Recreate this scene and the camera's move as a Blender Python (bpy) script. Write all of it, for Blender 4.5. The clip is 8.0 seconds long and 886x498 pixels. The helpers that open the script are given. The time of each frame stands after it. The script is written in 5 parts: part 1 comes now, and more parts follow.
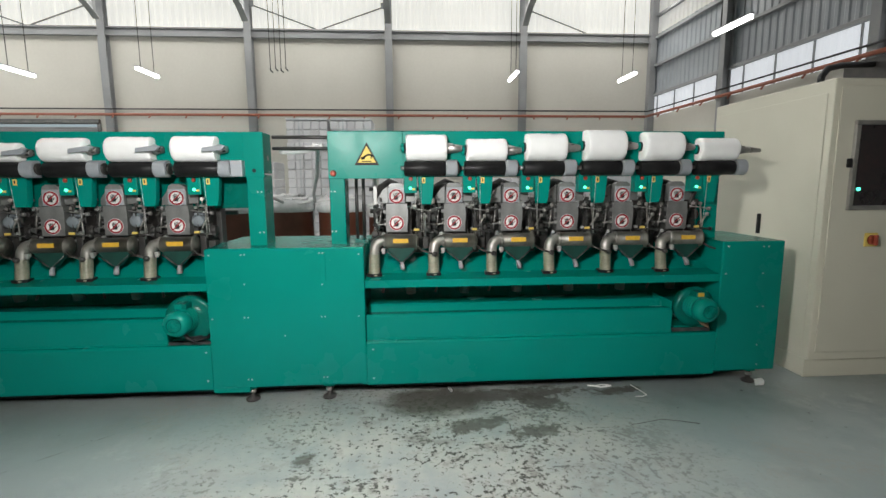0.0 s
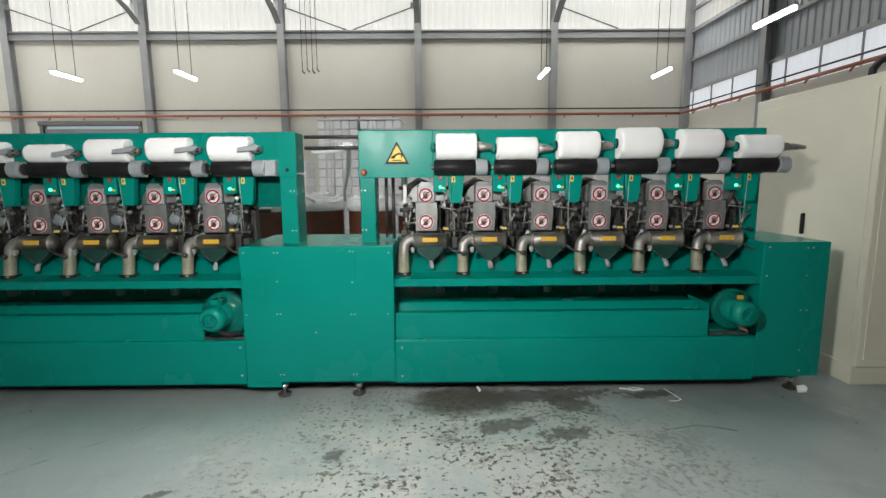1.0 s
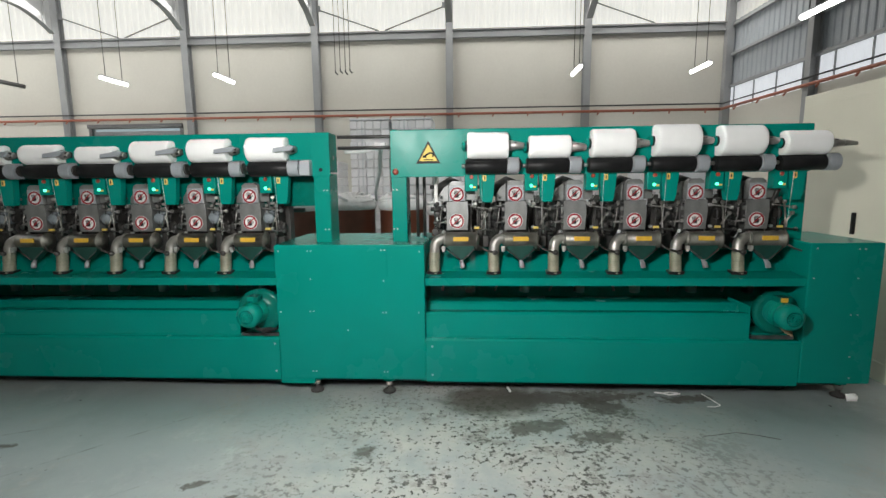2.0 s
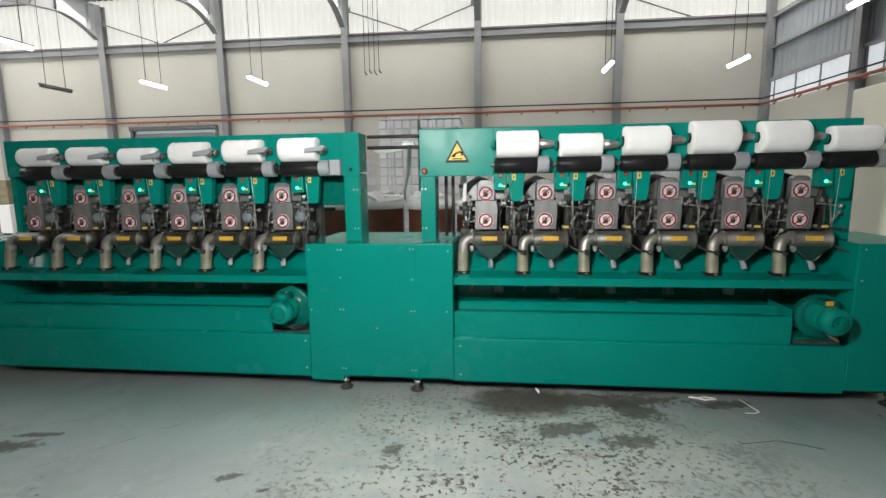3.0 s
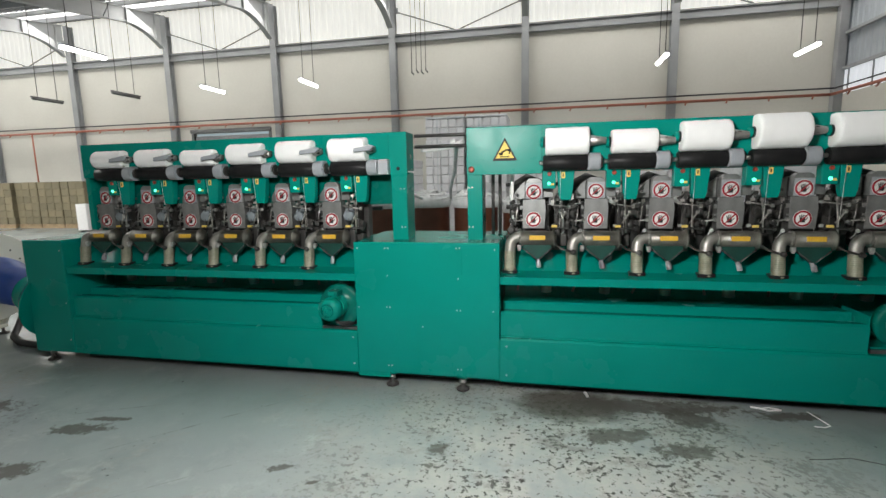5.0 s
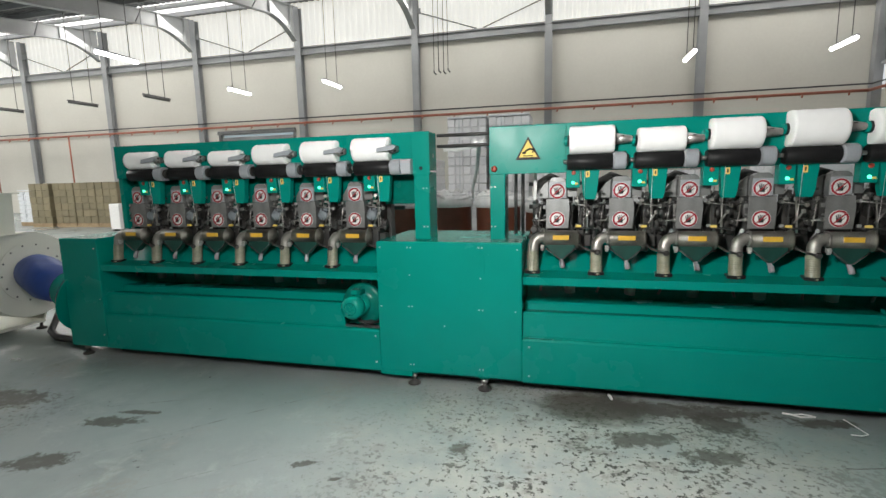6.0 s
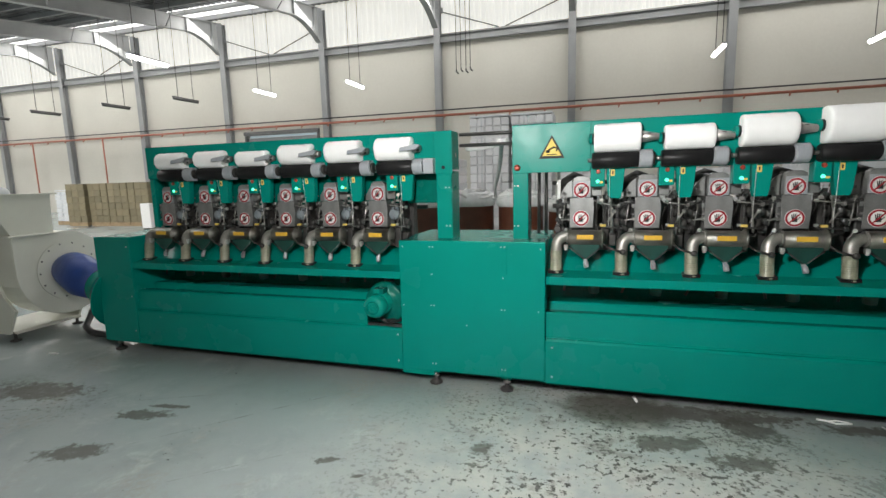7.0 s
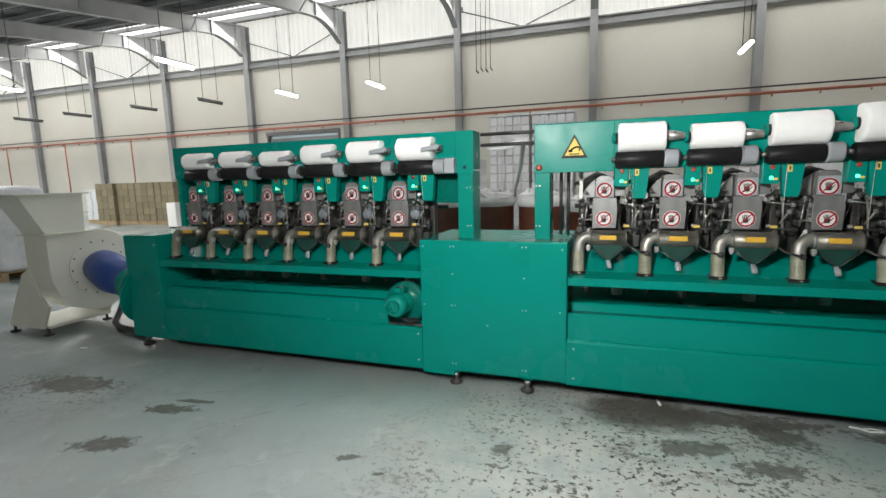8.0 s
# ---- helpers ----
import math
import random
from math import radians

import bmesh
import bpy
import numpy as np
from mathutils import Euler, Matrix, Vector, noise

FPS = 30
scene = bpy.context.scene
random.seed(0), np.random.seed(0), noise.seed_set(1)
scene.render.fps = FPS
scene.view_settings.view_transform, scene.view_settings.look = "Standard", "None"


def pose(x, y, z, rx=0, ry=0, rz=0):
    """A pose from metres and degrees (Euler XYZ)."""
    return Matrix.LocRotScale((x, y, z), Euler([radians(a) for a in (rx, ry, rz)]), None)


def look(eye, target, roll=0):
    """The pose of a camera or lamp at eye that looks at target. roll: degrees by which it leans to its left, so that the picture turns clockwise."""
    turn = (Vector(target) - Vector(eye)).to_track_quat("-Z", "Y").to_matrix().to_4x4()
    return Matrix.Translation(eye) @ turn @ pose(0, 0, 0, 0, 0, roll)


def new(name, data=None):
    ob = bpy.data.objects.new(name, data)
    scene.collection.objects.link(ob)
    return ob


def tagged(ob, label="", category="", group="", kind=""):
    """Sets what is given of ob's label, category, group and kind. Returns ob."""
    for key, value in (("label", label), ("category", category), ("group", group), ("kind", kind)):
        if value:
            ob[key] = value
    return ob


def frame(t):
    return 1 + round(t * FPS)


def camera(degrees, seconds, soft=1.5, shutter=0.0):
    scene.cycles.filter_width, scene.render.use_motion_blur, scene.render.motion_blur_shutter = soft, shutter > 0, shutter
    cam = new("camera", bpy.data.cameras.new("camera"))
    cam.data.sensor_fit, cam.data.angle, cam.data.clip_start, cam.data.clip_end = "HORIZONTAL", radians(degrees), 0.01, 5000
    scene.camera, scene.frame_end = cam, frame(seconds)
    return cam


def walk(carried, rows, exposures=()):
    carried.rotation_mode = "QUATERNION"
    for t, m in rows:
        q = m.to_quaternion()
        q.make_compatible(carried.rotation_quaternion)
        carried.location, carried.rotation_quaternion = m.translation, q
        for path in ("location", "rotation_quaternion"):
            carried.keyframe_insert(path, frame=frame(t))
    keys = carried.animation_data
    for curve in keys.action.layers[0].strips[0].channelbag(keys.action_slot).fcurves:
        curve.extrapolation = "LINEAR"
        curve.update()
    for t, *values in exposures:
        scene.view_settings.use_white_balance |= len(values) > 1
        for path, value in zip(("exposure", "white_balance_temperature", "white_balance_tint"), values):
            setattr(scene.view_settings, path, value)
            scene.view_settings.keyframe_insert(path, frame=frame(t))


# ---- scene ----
cam = camera(86.0, 8.0)
EXPOSURE = 0.0
PATH = [
    (0, (0.238, -0.29, 1.402), (0.369, 1.687, 1.126), -0.3),
    (0.5, (0.235, -0.29, 1.4), (0.315, 1.689, 1.122), -0.3),
    (1, (0.229, -0.283, 1.402), (0.243, 1.698, 1.122), -0.4),
    (1.5, (0.227, -0.28, 1.402), (0.178, 1.699, 1.121), -0.5),
    (3, (0.216, -0.274, 1.403), (-0.011, 1.692, 1.118), -0.8),
    (3.5, (0.215, -0.269, 1.405), (-0.059, 1.692, 1.119), -0.9),
    (4, (0.212, -0.27, 1.403), (-0.113, 1.682, 1.117), -1.0),
    (4.5, (0.208, -0.263, 1.405), (-0.161, 1.682, 1.117), -1.1),
    (6, (0.198, -0.257, 1.402), (-0.303, 1.658, 1.115), -1.3),
    (6.5, (0.195, -0.255, 1.399), (-0.346, 1.649, 1.112), -1.4),
    (7, (0.192, -0.256, 1.402), (-0.396, 1.634, 1.114), -1.5),
    (7.5, (0.19, -0.255, 1.403), (-0.44, 1.622, 1.115), -1.5),
    (8, (0.178, -0.261, 1.403), (-0.484, 1.604, 1.116), -1.5),
]
walk(cam, [(t, look(eye, target, roll)) for t, eye, target, roll in PATH], exposures=[(0, EXPOSURE), (8, EXPOSURE)])

# ---- world, daylight and large lights ----
world = bpy.data.worlds.new("overcast_sky")
world.use_nodes = True
scene.world = world
_wn = world.node_tree.nodes
_sky = _wn.new("ShaderNodeTexSky")
_sky.sky_type = 'NISHITA'
_sky.sun_disc = False
_sky.sun_elevation = radians(48)
_sky.sun_rotation = radians(200)
_sky.dust_density = 4.0
_wn["Background"].inputs["Strength"].default_value = 0.15
world.node_tree.links.new(_sky.outputs[0], _wn["Background"].inputs["Color"])

sun = new("sun", bpy.data.lights.new("sun", 'SUN'))
sun.data.energy, sun.data.angle, sun.data.color = 1.2, radians(14), (1.0, 0.96, 0.9)
sun.matrix_world = look((-14, -30, 40), (0, 0, 0))


def roof_z(y):
    """Underside of the single-pitch roof, high along the north wall."""
    return 9.8 - 0.15 * (21.1 - y)


def area(name, eye, target, w, h, watts, color):
    ob = new(name, bpy.data.lights.new(name, 'AREA'))
    ob.data.shape, ob.data.size, ob.data.size_y = 'RECTANGLE', w, h
    ob.data.energy, ob.data.color = watts, color
    ob.matrix_world = look(eye, target)
    return ob


# skylight sheets along the north eave
area("skylight_north_daylight", (-22.6, 19.0, 9.1), (-22.6, 15.5, 0), 66.5, 2.4, 2750, (1.0, 0.98, 0.95))
# added fill lights under an unseen roof strip, for the goods and far wall
area("added_middle_fill", (-1, 4.8, 7.15), (-1, 5.2, 0), 9, 1.8, 110, (1.0, 0.99, 0.97))
area("added_far_fill", (-30, 4.8, 7.15), (-30, 9.5, 0), 38, 1.8, 4300, (1.0, 0.99, 0.97))
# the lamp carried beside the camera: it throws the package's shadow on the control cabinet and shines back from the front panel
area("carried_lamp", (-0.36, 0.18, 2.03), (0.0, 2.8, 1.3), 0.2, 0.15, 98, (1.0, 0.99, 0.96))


# ---- materials ----
def mat(name, a, b=None, rough=0.5, metal=0.0, scale=4.0, fine=60.0, bump=0.05, spread=0.12, mix=0.5, spec=0.5, random_tint=0.0):
    """Two colours mixed by broad mottling and fine grain, with roughness wear and fine relief."""
    m = bpy.data.materials.new(name)
    m.use_nodes = True
    n, l = m.node_tree.nodes, m.node_tree.links
    p = n["Principled BSDF"]
    b = b or tuple(c * 0.8 for c in a)
    tex = n.new("ShaderNodeTexCoord")
    n1, n2 = n.new("ShaderNodeTexNoise"), n.new("ShaderNodeTexNoise")
    n1.inputs["Scale"].default_value, n1.inputs["Detail"].default_value = scale, 5
    n2.inputs["Scale"].default_value, n2.inputs["Detail"].default_value = fine, 3
    for x in (n1, n2):
        l.new(tex.outputs["Object"], x.inputs["Vector"])
    add = n.new("ShaderNodeMath")
    add.operation = 'MULTIPLY_ADD'
    l.new(n2.outputs["Fac"], add.inputs[0])
    add.inputs[1].default_value = 0.35
    l.new(n1.outputs["Fac"], add.inputs[2])
    ramp = n.new("ShaderNodeMapRange")
    ramp.inputs["From Min"].default_value, ramp.inputs["From Max"].default_value = 0.45, 0.9
    ramp.inputs["To Max"].default_value = mix * 2
    l.new(add.outputs[0], ramp.inputs["Value"])
    mixc = n.new("ShaderNodeMix")
    mixc.data_type = 'RGBA'
    mixc.inputs["A"].default_value, mixc.inputs["B"].default_value = (*a, 1), (*b, 1)
    l.new(ramp.outputs[0], mixc.inputs["Factor"])
    col = mixc.outputs["Result"]
    if random_tint:
        info, hsv, mr = n.new("ShaderNodeObjectInfo"), n.new("ShaderNodeHueSaturation"), n.new("ShaderNodeMapRange")
        mr.inputs["To Min"].default_value, mr.inputs["To Max"].default_value = 1 - random_tint, 1 + random_tint
        l.new(info.outputs["Random"], mr.inputs["Value"])
        l.new(mr.outputs[0], hsv.inputs["Value"])
        l.new(col, hsv.inputs["Color"])
        col = hsv.outputs[0]
    l.new(col, p.inputs["Base Color"])
    rr = n.new("ShaderNodeMapRange")
    rr.inputs["To Min"].default_value, rr.inputs["To Max"].default_value = max(0.02, rough - spread), min(1, rough + spread)
    l.new(n1.outputs["Fac"], rr.inputs["Value"])
    l.new(rr.outputs[0], p.inputs["Roughness"])
    p.inputs["Metallic"].default_value = metal
    p.inputs["Specular IOR Level"].default_value = spec
    if bump:
        bp = n.new("ShaderNodeBump")
        bp.inputs["Strength"].default_value, bp.inputs["Distance"].default_value = bump, 0.01
        l.new(add.outputs[0], bp.inputs["Height"])
        l.new(bp.outputs[0], p.inputs["Normal"])
    return m


def glow(name, color, strength):
    m = bpy.data.materials.new(name)
    m.use_nodes = True
    p = m.node_tree.nodes["Principled BSDF"]
    p.inputs["Base Color"].default_value = (*color, 1)
    p.inputs["Emission Color"].default_value = (*color, 1)
    p.inputs["Emission Strength"].default_value = strength
    return m


def sheet(name, color, strength=0.0):
    """Translucent ribbed plastic sheeting; its emission stands in for daylight shining through."""
    m = bpy.data.materials.new(name)
    m.use_nodes = True
    n, l = m.node_tree.nodes, m.node_tree.links
    out = n["Material Output"]
    n.remove(n["Principled BSDF"])
    tr, df, mx = n.new("ShaderNodeBsdfTranslucent"), n.new("ShaderNodeBsdfDiffuse"), n.new("ShaderNodeMixShader")
    tex, no, ra = n.new("ShaderNodeTexCoord"), n.new("ShaderNodeTexNoise"), n.new("ShaderNodeMix")
    no.inputs["Scale"].default_value, no.inputs["Detail"].default_value = 1.3, 6
    l.new(tex.outputs["Object"], no.inputs["Vector"])
    ra.data_type = 'RGBA'
    ra.inputs["A"].default_value = (*color, 1)
    ra.inputs["B"].default_value = (*[c * 0.78 for c in color], 1)
    l.new(no.outputs["Fac"], ra.inputs["Factor"])
    l.new(ra.outputs["Result"], tr.inputs["Color"])
    l.new(ra.outputs["Result"], df.inputs["Color"])
    mx.inputs[0].default_value = 0.25
    l.new(tr.outputs[0], mx.inputs[1])
    l.new(df.outputs[0], mx.inputs[2])
    # added glow in the sheet's own colour, on top of what passes through
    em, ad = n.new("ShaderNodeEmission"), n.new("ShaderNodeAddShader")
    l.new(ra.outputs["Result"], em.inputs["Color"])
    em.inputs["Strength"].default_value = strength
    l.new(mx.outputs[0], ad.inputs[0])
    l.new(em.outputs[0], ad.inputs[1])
    l.new(ad.outputs[0], out.inputs["Surface"])
    return m


M_GREEN = mat("green_machine_paint", (0.0, 0.225, 0.178), (0.0, 0.2, 0.157), rough=0.27, scale=2.5, fine=140, bump=0.006, spread=0.02, spec=0.2)
M_GREEN_GLOSS = mat("green_machine_paint_smeared", (0.0, 0.225, 0.178), (0.002, 0.21, 0.165), rough=0.3, scale=6, fine=60, bump=0.05, spread=0.2, spec=0.15)
# darker green for castings and back sheet; in recesses it carries their shade
M_GREEN_DULL = mat("green_cast_and_shaded_paint", (0.0, 0.14, 0.107), (0.0, 0.105, 0.08), rough=0.25, scale=14, fine=180, bump=0.06, spec=0.18)
M_STEEL = mat("brushed_steel", (0.5, 0.49, 0.47), (0.33, 0.32, 0.3), rough=0.38, metal=0.85, scale=9, fine=220, bump=0.03)
M_PLATE = mat("dull_zinc_plate", (0.27, 0.275, 0.27), (0.15, 0.153, 0.15), rough=0.45, metal=0.5, scale=10, fine=180, bump=0.03)
M_PIPE = mat("dusty_metal_pipe", (0.33, 0.32, 0.295), (0.19, 0.185, 0.165), rough=0.42, metal=0.55, scale=12, fine=120, bump=0.05)
M_DRUM = mat("dark_oiled_steel", (0.2, 0.195, 0.17), (0.11, 0.105, 0.09), rough=0.46, metal=0.7, scale=12, fine=120, bump=0.05)
M_FUNNEL = mat("dull_green_grey_sheet", (0.012, 0.07, 0.055), (0.01, 0.045, 0.036), rough=0.4, metal=0.3, scale=10, fine=120, bump=0.04)
M_BLUEGREY = mat("blue_grey_motor_paint", (0.2, 0.23, 0.25), (0.14, 0.16, 0.18), rough=0.45, scale=14, fine=120)
M_HOSE = mat("clear_ribbed_hose", (0.3, 0.29, 0.215), (0.15, 0.155, 0.11), rough=0.38, scale=30, fine=150, bump=0.1)
M_DARK = mat("oily_dark_metal", (0.035, 0.035, 0.035), (0.07, 0.065, 0.06), rough=0.45, metal=0.4, scale=18, fine=120)
M_MID = mat("worn_grey_metal", (0.13, 0.13, 0.125), (0.06, 0.06, 0.06), rough=0.42, metal=0.6, scale=20, fine=120)
M_BLACK = mat("black_rubber_roller", (0.01, 0.01, 0.011), (0.016, 0.016, 0.016), rough=0.4, scale=12, fine=90, spec=0.15)
M_GREY = mat("grey_plastic_cover", (0.33, 0.35, 0.37), (0.27, 0.29, 0.31), rough=0.4, scale=8, fine=120, bump=0.02)
M_YARN = mat("white_wound_yarn", (0.9, 0.9, 0.89), (0.85, 0.85, 0.84), rough=0.9, scale=10, fine=300, bump=0.25, spec=0.2)
M_CREAM = mat("cream_cabinet_paint", (0.68, 0.655, 0.545), (0.63, 0.605, 0.5), rough=0.42, scale=2, fine=200, bump=0.03)
M_FAN = mat("cream_white_fan_paint", (0.73, 0.73, 0.65), (0.66, 0.66, 0.58), rough=0.4, scale=3, fine=140, bump=0.03)
M_WALL = mat("cream_rendered_wall", (0.6, 0.58, 0.515), (0.53, 0.51, 0.45), rough=0.8, scale=0.35, fine=9, bump=0.06, spread=0.06)
# frame paint made paler: light from the sheets is put into the rafters' colour
M_RAFTER = mat("grey_rafter_paint_skylit", (0.42, 0.425, 0.42), (0.33, 0.335, 0.33), rough=0.5, scale=1.2, fine=40, bump=0.03)
M_FRAME = mat("grey_structural_paint", (0.31, 0.315, 0.315), (0.24, 0.245, 0.245), rough=0.5, scale=1.2, fine=40, bump=0.03)
M_CLAD = mat("grey_steel_cladding", (0.35, 0.375, 0.395), (0.29, 0.315, 0.335), rough=0.42, scale=0.8, fine=25, bump=0.03)
M_ROOF = mat("dark_roof_sheet", (0.2, 0.21, 0.225), (0.06, 0.065, 0.07), rough=0.4, metal=0.5, scale=1.1, fine=9, bump=0.25, mix=0.7)
M_ORANGE = mat("orange_red_pipe_paint", (0.36, 0.12, 0.07), (0.3, 0.09, 0.05), rough=0.45, scale=3, fine=60)
M_SIGNWHITE = mat("white_label_film", (0.8, 0.79, 0.77), (0.72, 0.71, 0.69), rough=0.6, scale=20, fine=200, bump=0, spec=0.25)
M_SIGNRED = mat("red_label_print", (0.36, 0.02, 0.035), (0.3, 0.02, 0.03), rough=0.6, scale=20, bump=0, spec=0.25)
M_SIGNBLACK = mat("black_label_print", (0.02, 0.02, 0.02), (0.03, 0.03, 0.03), rough=0.6, scale=20, bump=0, spec=0.25)
M_SIGNYELLOW = mat("yellow_warning_film", (0.78, 0.6, 0.16), (0.7, 0.52, 0.13), rough=0.6, scale=20, bump=0, spec=0.25)
M_YELLOW = mat("yellow_name_plate", (0.7, 0.42, 0.04), (0.6, 0.36, 0.04), rough=0.4, scale=40, bump=0)
M_REDBTN = mat("red_push_button", (0.36, 0.06, 0.035), (0.28, 0.05, 0.03), rough=0.35, scale=30)
M_SCREW = mat("zinc_screw", (0.5, 0.52, 0.5), (0.4, 0.42, 0.4), rough=0.35, metal=0.6, scale=60)
M_LED = glow("green_pilot_light", (0.08, 1.0, 0.55), 3.0)
M_TUBE = glow("white_lamp_tube", (1.0, 0.97, 0.92), 14.0)
M_BROWN = mat("brown_fibre_can", (0.22, 0.07, 0.038), (0.16, 0.05, 0.027), rough=0.5, scale=6, fine=80, bump=0.05)
M_SLIVER = mat("white_fibre_sliver", (0.82, 0.82, 0.81), (0.7, 0.7, 0.69), rough=0.95, scale=14, fine=120, bump=0.5, spec=0.1)
M_BLOCK = mat("pale_grey_carton", (0.84, 0.84, 0.84), (0.7, 0.7, 0.72), rough=0.45, scale=6, fine=60, bump=0.3, random_tint=0.12)
M_KHAKI = mat("khaki_carton", (0.2, 0.17, 0.1), (0.16, 0.135, 0.08), rough=0.7, scale=3, fine=40, random_tint=0.15)
M_WRAP = mat("white_stretch_film", (0.74, 0.76, 0.77), (0.56, 0.58, 0.6), rough=0.3, scale=5, fine=30, bump=0.5)
M_WOOD = mat("raw_pallet_wood", (0.33, 0.24, 0.14), (0.25, 0.18, 0.1), rough=0.8, scale=6, fine=60, bump=0.2)
M_BLUE = mat("blue_fabric_duct", (0.018, 0.06, 0.27), (0.014, 0.045, 0.2), rough=0.45, scale=9, fine=90, bump=0.25)
M_SCREEN = mat("dark_screen_glass", (0.012, 0.015, 0.018), (0.03, 0.018, 0.02), rough=0.12, scale=5, fine=30, bump=0, spread=0.04)
M_CABLE = mat("black_cable", (0.015, 0.015, 0.016), rough=0.5)
M_TAN = mat("tan_cable_wrap", (0.42, 0.3, 0.17), (0.3, 0.2, 0.11), rough=0.7, scale=30)
M_SKYLIGHT = sheet("opal_skylight_sheet", (0.95, 0.95, 0.93), 1.4)
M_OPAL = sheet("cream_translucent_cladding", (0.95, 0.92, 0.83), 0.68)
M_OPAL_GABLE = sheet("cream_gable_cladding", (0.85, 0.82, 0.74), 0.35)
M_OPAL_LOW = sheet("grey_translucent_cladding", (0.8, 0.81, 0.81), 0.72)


def floor_material():
    """Grey-green floor coating with worn patches, oil stains and speckles."""
    m = bpy.data.materials.new("worn_floor_coating")
    m.use_nodes = True
    n, l = m.node_tree.nodes, m.node_tree.links
    p = n["Principled BSDF"]
    geo = n.new("ShaderNodeNewGeometry")

    def noise_tex(scale, detail=4, rough=0.55, dist=0.0):
        x = n.new("ShaderNodeTexNoise")
        x.inputs["Scale"].default_value, x.inputs["Detail"].default_value = scale, detail
        x.inputs["Roughness"].default_value, x.inputs["Distortion"].default_value = rough, dist
        l.new(geo.outputs["Position"], x.inputs["Vector"])
        return x.outputs["Fac"]

    def op(kind, a, b=None, c=None):
        x = n.new("ShaderNodeMath")
        x.operation = kind
        for i, v in enumerate((a, b, c)):
            if v is None:
                continue
            if isinstance(v, (int, float)):
                x.inputs[i].default_value = v
            else:
                l.new(v, x.inputs[i])
        return x.outputs[0]

    def step(v, lo, hi):
        x = n.new("ShaderNodeMapRange")
        x.interpolation_type = 'SMOOTHSTEP'
        x.inputs["From Min"].default_value, x.inputs["From Max"].default_value = lo, hi
        l.new(v, x.inputs["Value"])
        return x.outputs[0]

    def blot(cx, cy, rx, ry, turn=0, soft=0.5, wobble=None, amount=0.9):
        """1 inside an uneven blot, 0 outside."""
        v = n.new("ShaderNodeMapping")
        v.vector_type = 'TEXTURE'
        v.inputs["Location"].default_value = (cx, cy, 0)
        v.inputs["Rotation"].default_value = (0, 0, radians(turn))
        v.inputs["Scale"].default_value = (rx, ry, 1)
        l.new(geo.outputs["Position"], v.inputs["Vector"])
        d = n.new("ShaderNodeVectorMath")
        d.operation = 'LENGTH'
        l.new(v.outputs[0], d.inputs[0])
        r = op('ADD', d.outputs["Value"], op('MULTIPLY', op('SUBTRACT', wobble, 0.5), amount * 2))
        return op('SUBTRACT', 1.0, step(r, 1 - soft, 1 + soft))

    def paint(under, color, fac):
        x = n.new("ShaderNodeMix")
        x.data_type = 'RGBA'
        l.new(fac, x.inputs["Factor"])
        if isinstance(under, tuple):
            x.inputs["A"].default_value = (*under, 1)
        else:
            l.new(under, x.inputs["A"])
        x.inputs["B"].default_value = (*color, 1)
        return x.outputs["Result"]

    lumps = noise_tex(2.6, 5, 0.6)
    broad, mid, fine, tiny = noise_tex(0.6, 2), noise_tex(2.2, 6, 0.62), noise_tex(9, 5, 0.65), noise_tex(34, 4, 0.6)
    flecks = noise_tex(31, 5, 0.66, 0.1)
    worn = blot(0.36, 1.9, 1.05, 1.05, 0, 0.75, lumps, 0.7)
    worn2 = blot(-3.6, 1.75, 0.6, 0.3, 0, 0.6, fine, 0.6)
    col = paint((0.255, 0.302, 0.306), (0.345, 0.39, 0.386), step(broad, 0.25, 0.75))
    col = paint(col, (0.2, 0.235, 0.235), op('MULTIPLY', step(mid, 0.42, 0.8), 0.6))
    scuff = op('MULTIPLY', step(noise_tex(4.3, 7, 0.7, 0.4), 0.52, 0.7), step(broad, 0.35, 0.6))
    col = paint(col, (0.44, 0.48, 0.47), op('MULTIPLY', scuff, 0.55))
    dust = op('MULTIPLY', step(noise_tex(1.3, 6, 0.7, 0.6), 0.5, 0.68), step(tiny, 0.35, 0.6))
    col = paint(col, (0.3, 0.285, 0.255), op('MULTIPLY', dust, 0.45))
    col = paint(col, (0.48, 0.475, 0.435), op('MULTIPLY', worn, op('ADD', op('MULTIPLY', step(mid, 0.36, 0.6), 0.5), op('MULTIPLY', step(fine, 0.3, 0.7), 0.35))))
    dark_in = op('MULTIPLY', worn, step(op('ADD', flecks, op('MULTIPLY', op('ADD', lumps, mid), 0.42)), 0.965, 1.03))
    col = paint(col, (0.05, 0.052, 0.045), op('MULTIPLY', dark_in, 0.92))
    col = paint(col, (0.17, 0.175, 0.16), op('MULTIPLY', worn, op('MULTIPLY', step(op('ADD', fine, op('MULTIPLY', lumps, 0.6)), 0.82, 1.0), 0.6)))
    col = paint(col, (0.1, 0.105, 0.1), op('MULTIPLY', worn2, op('MULTIPLY', step(op('ADD', flecks, op('MULTIPLY', mid, 0.5)), 0.78, 0.9), 0.8)))
    specks = op('MULTIPLY', step(noise_tex(23, 2, 0.5), 0.7, 0.74), step(mid, 0.48, 0.6))
    col = paint(col, (0.07, 0.075, 0.07), op('MULTIPLY', specks, 0.8))
    ragged = noise_tex(13, 7, 0.75, 0.3)
    big = blot(0.38, 2.63, 0.33, 0.21, 6, 0.35, fine, 0.55)
    col = paint(col, (0.085, 0.08, 0.066), op('MULTIPLY', big, 0.88))
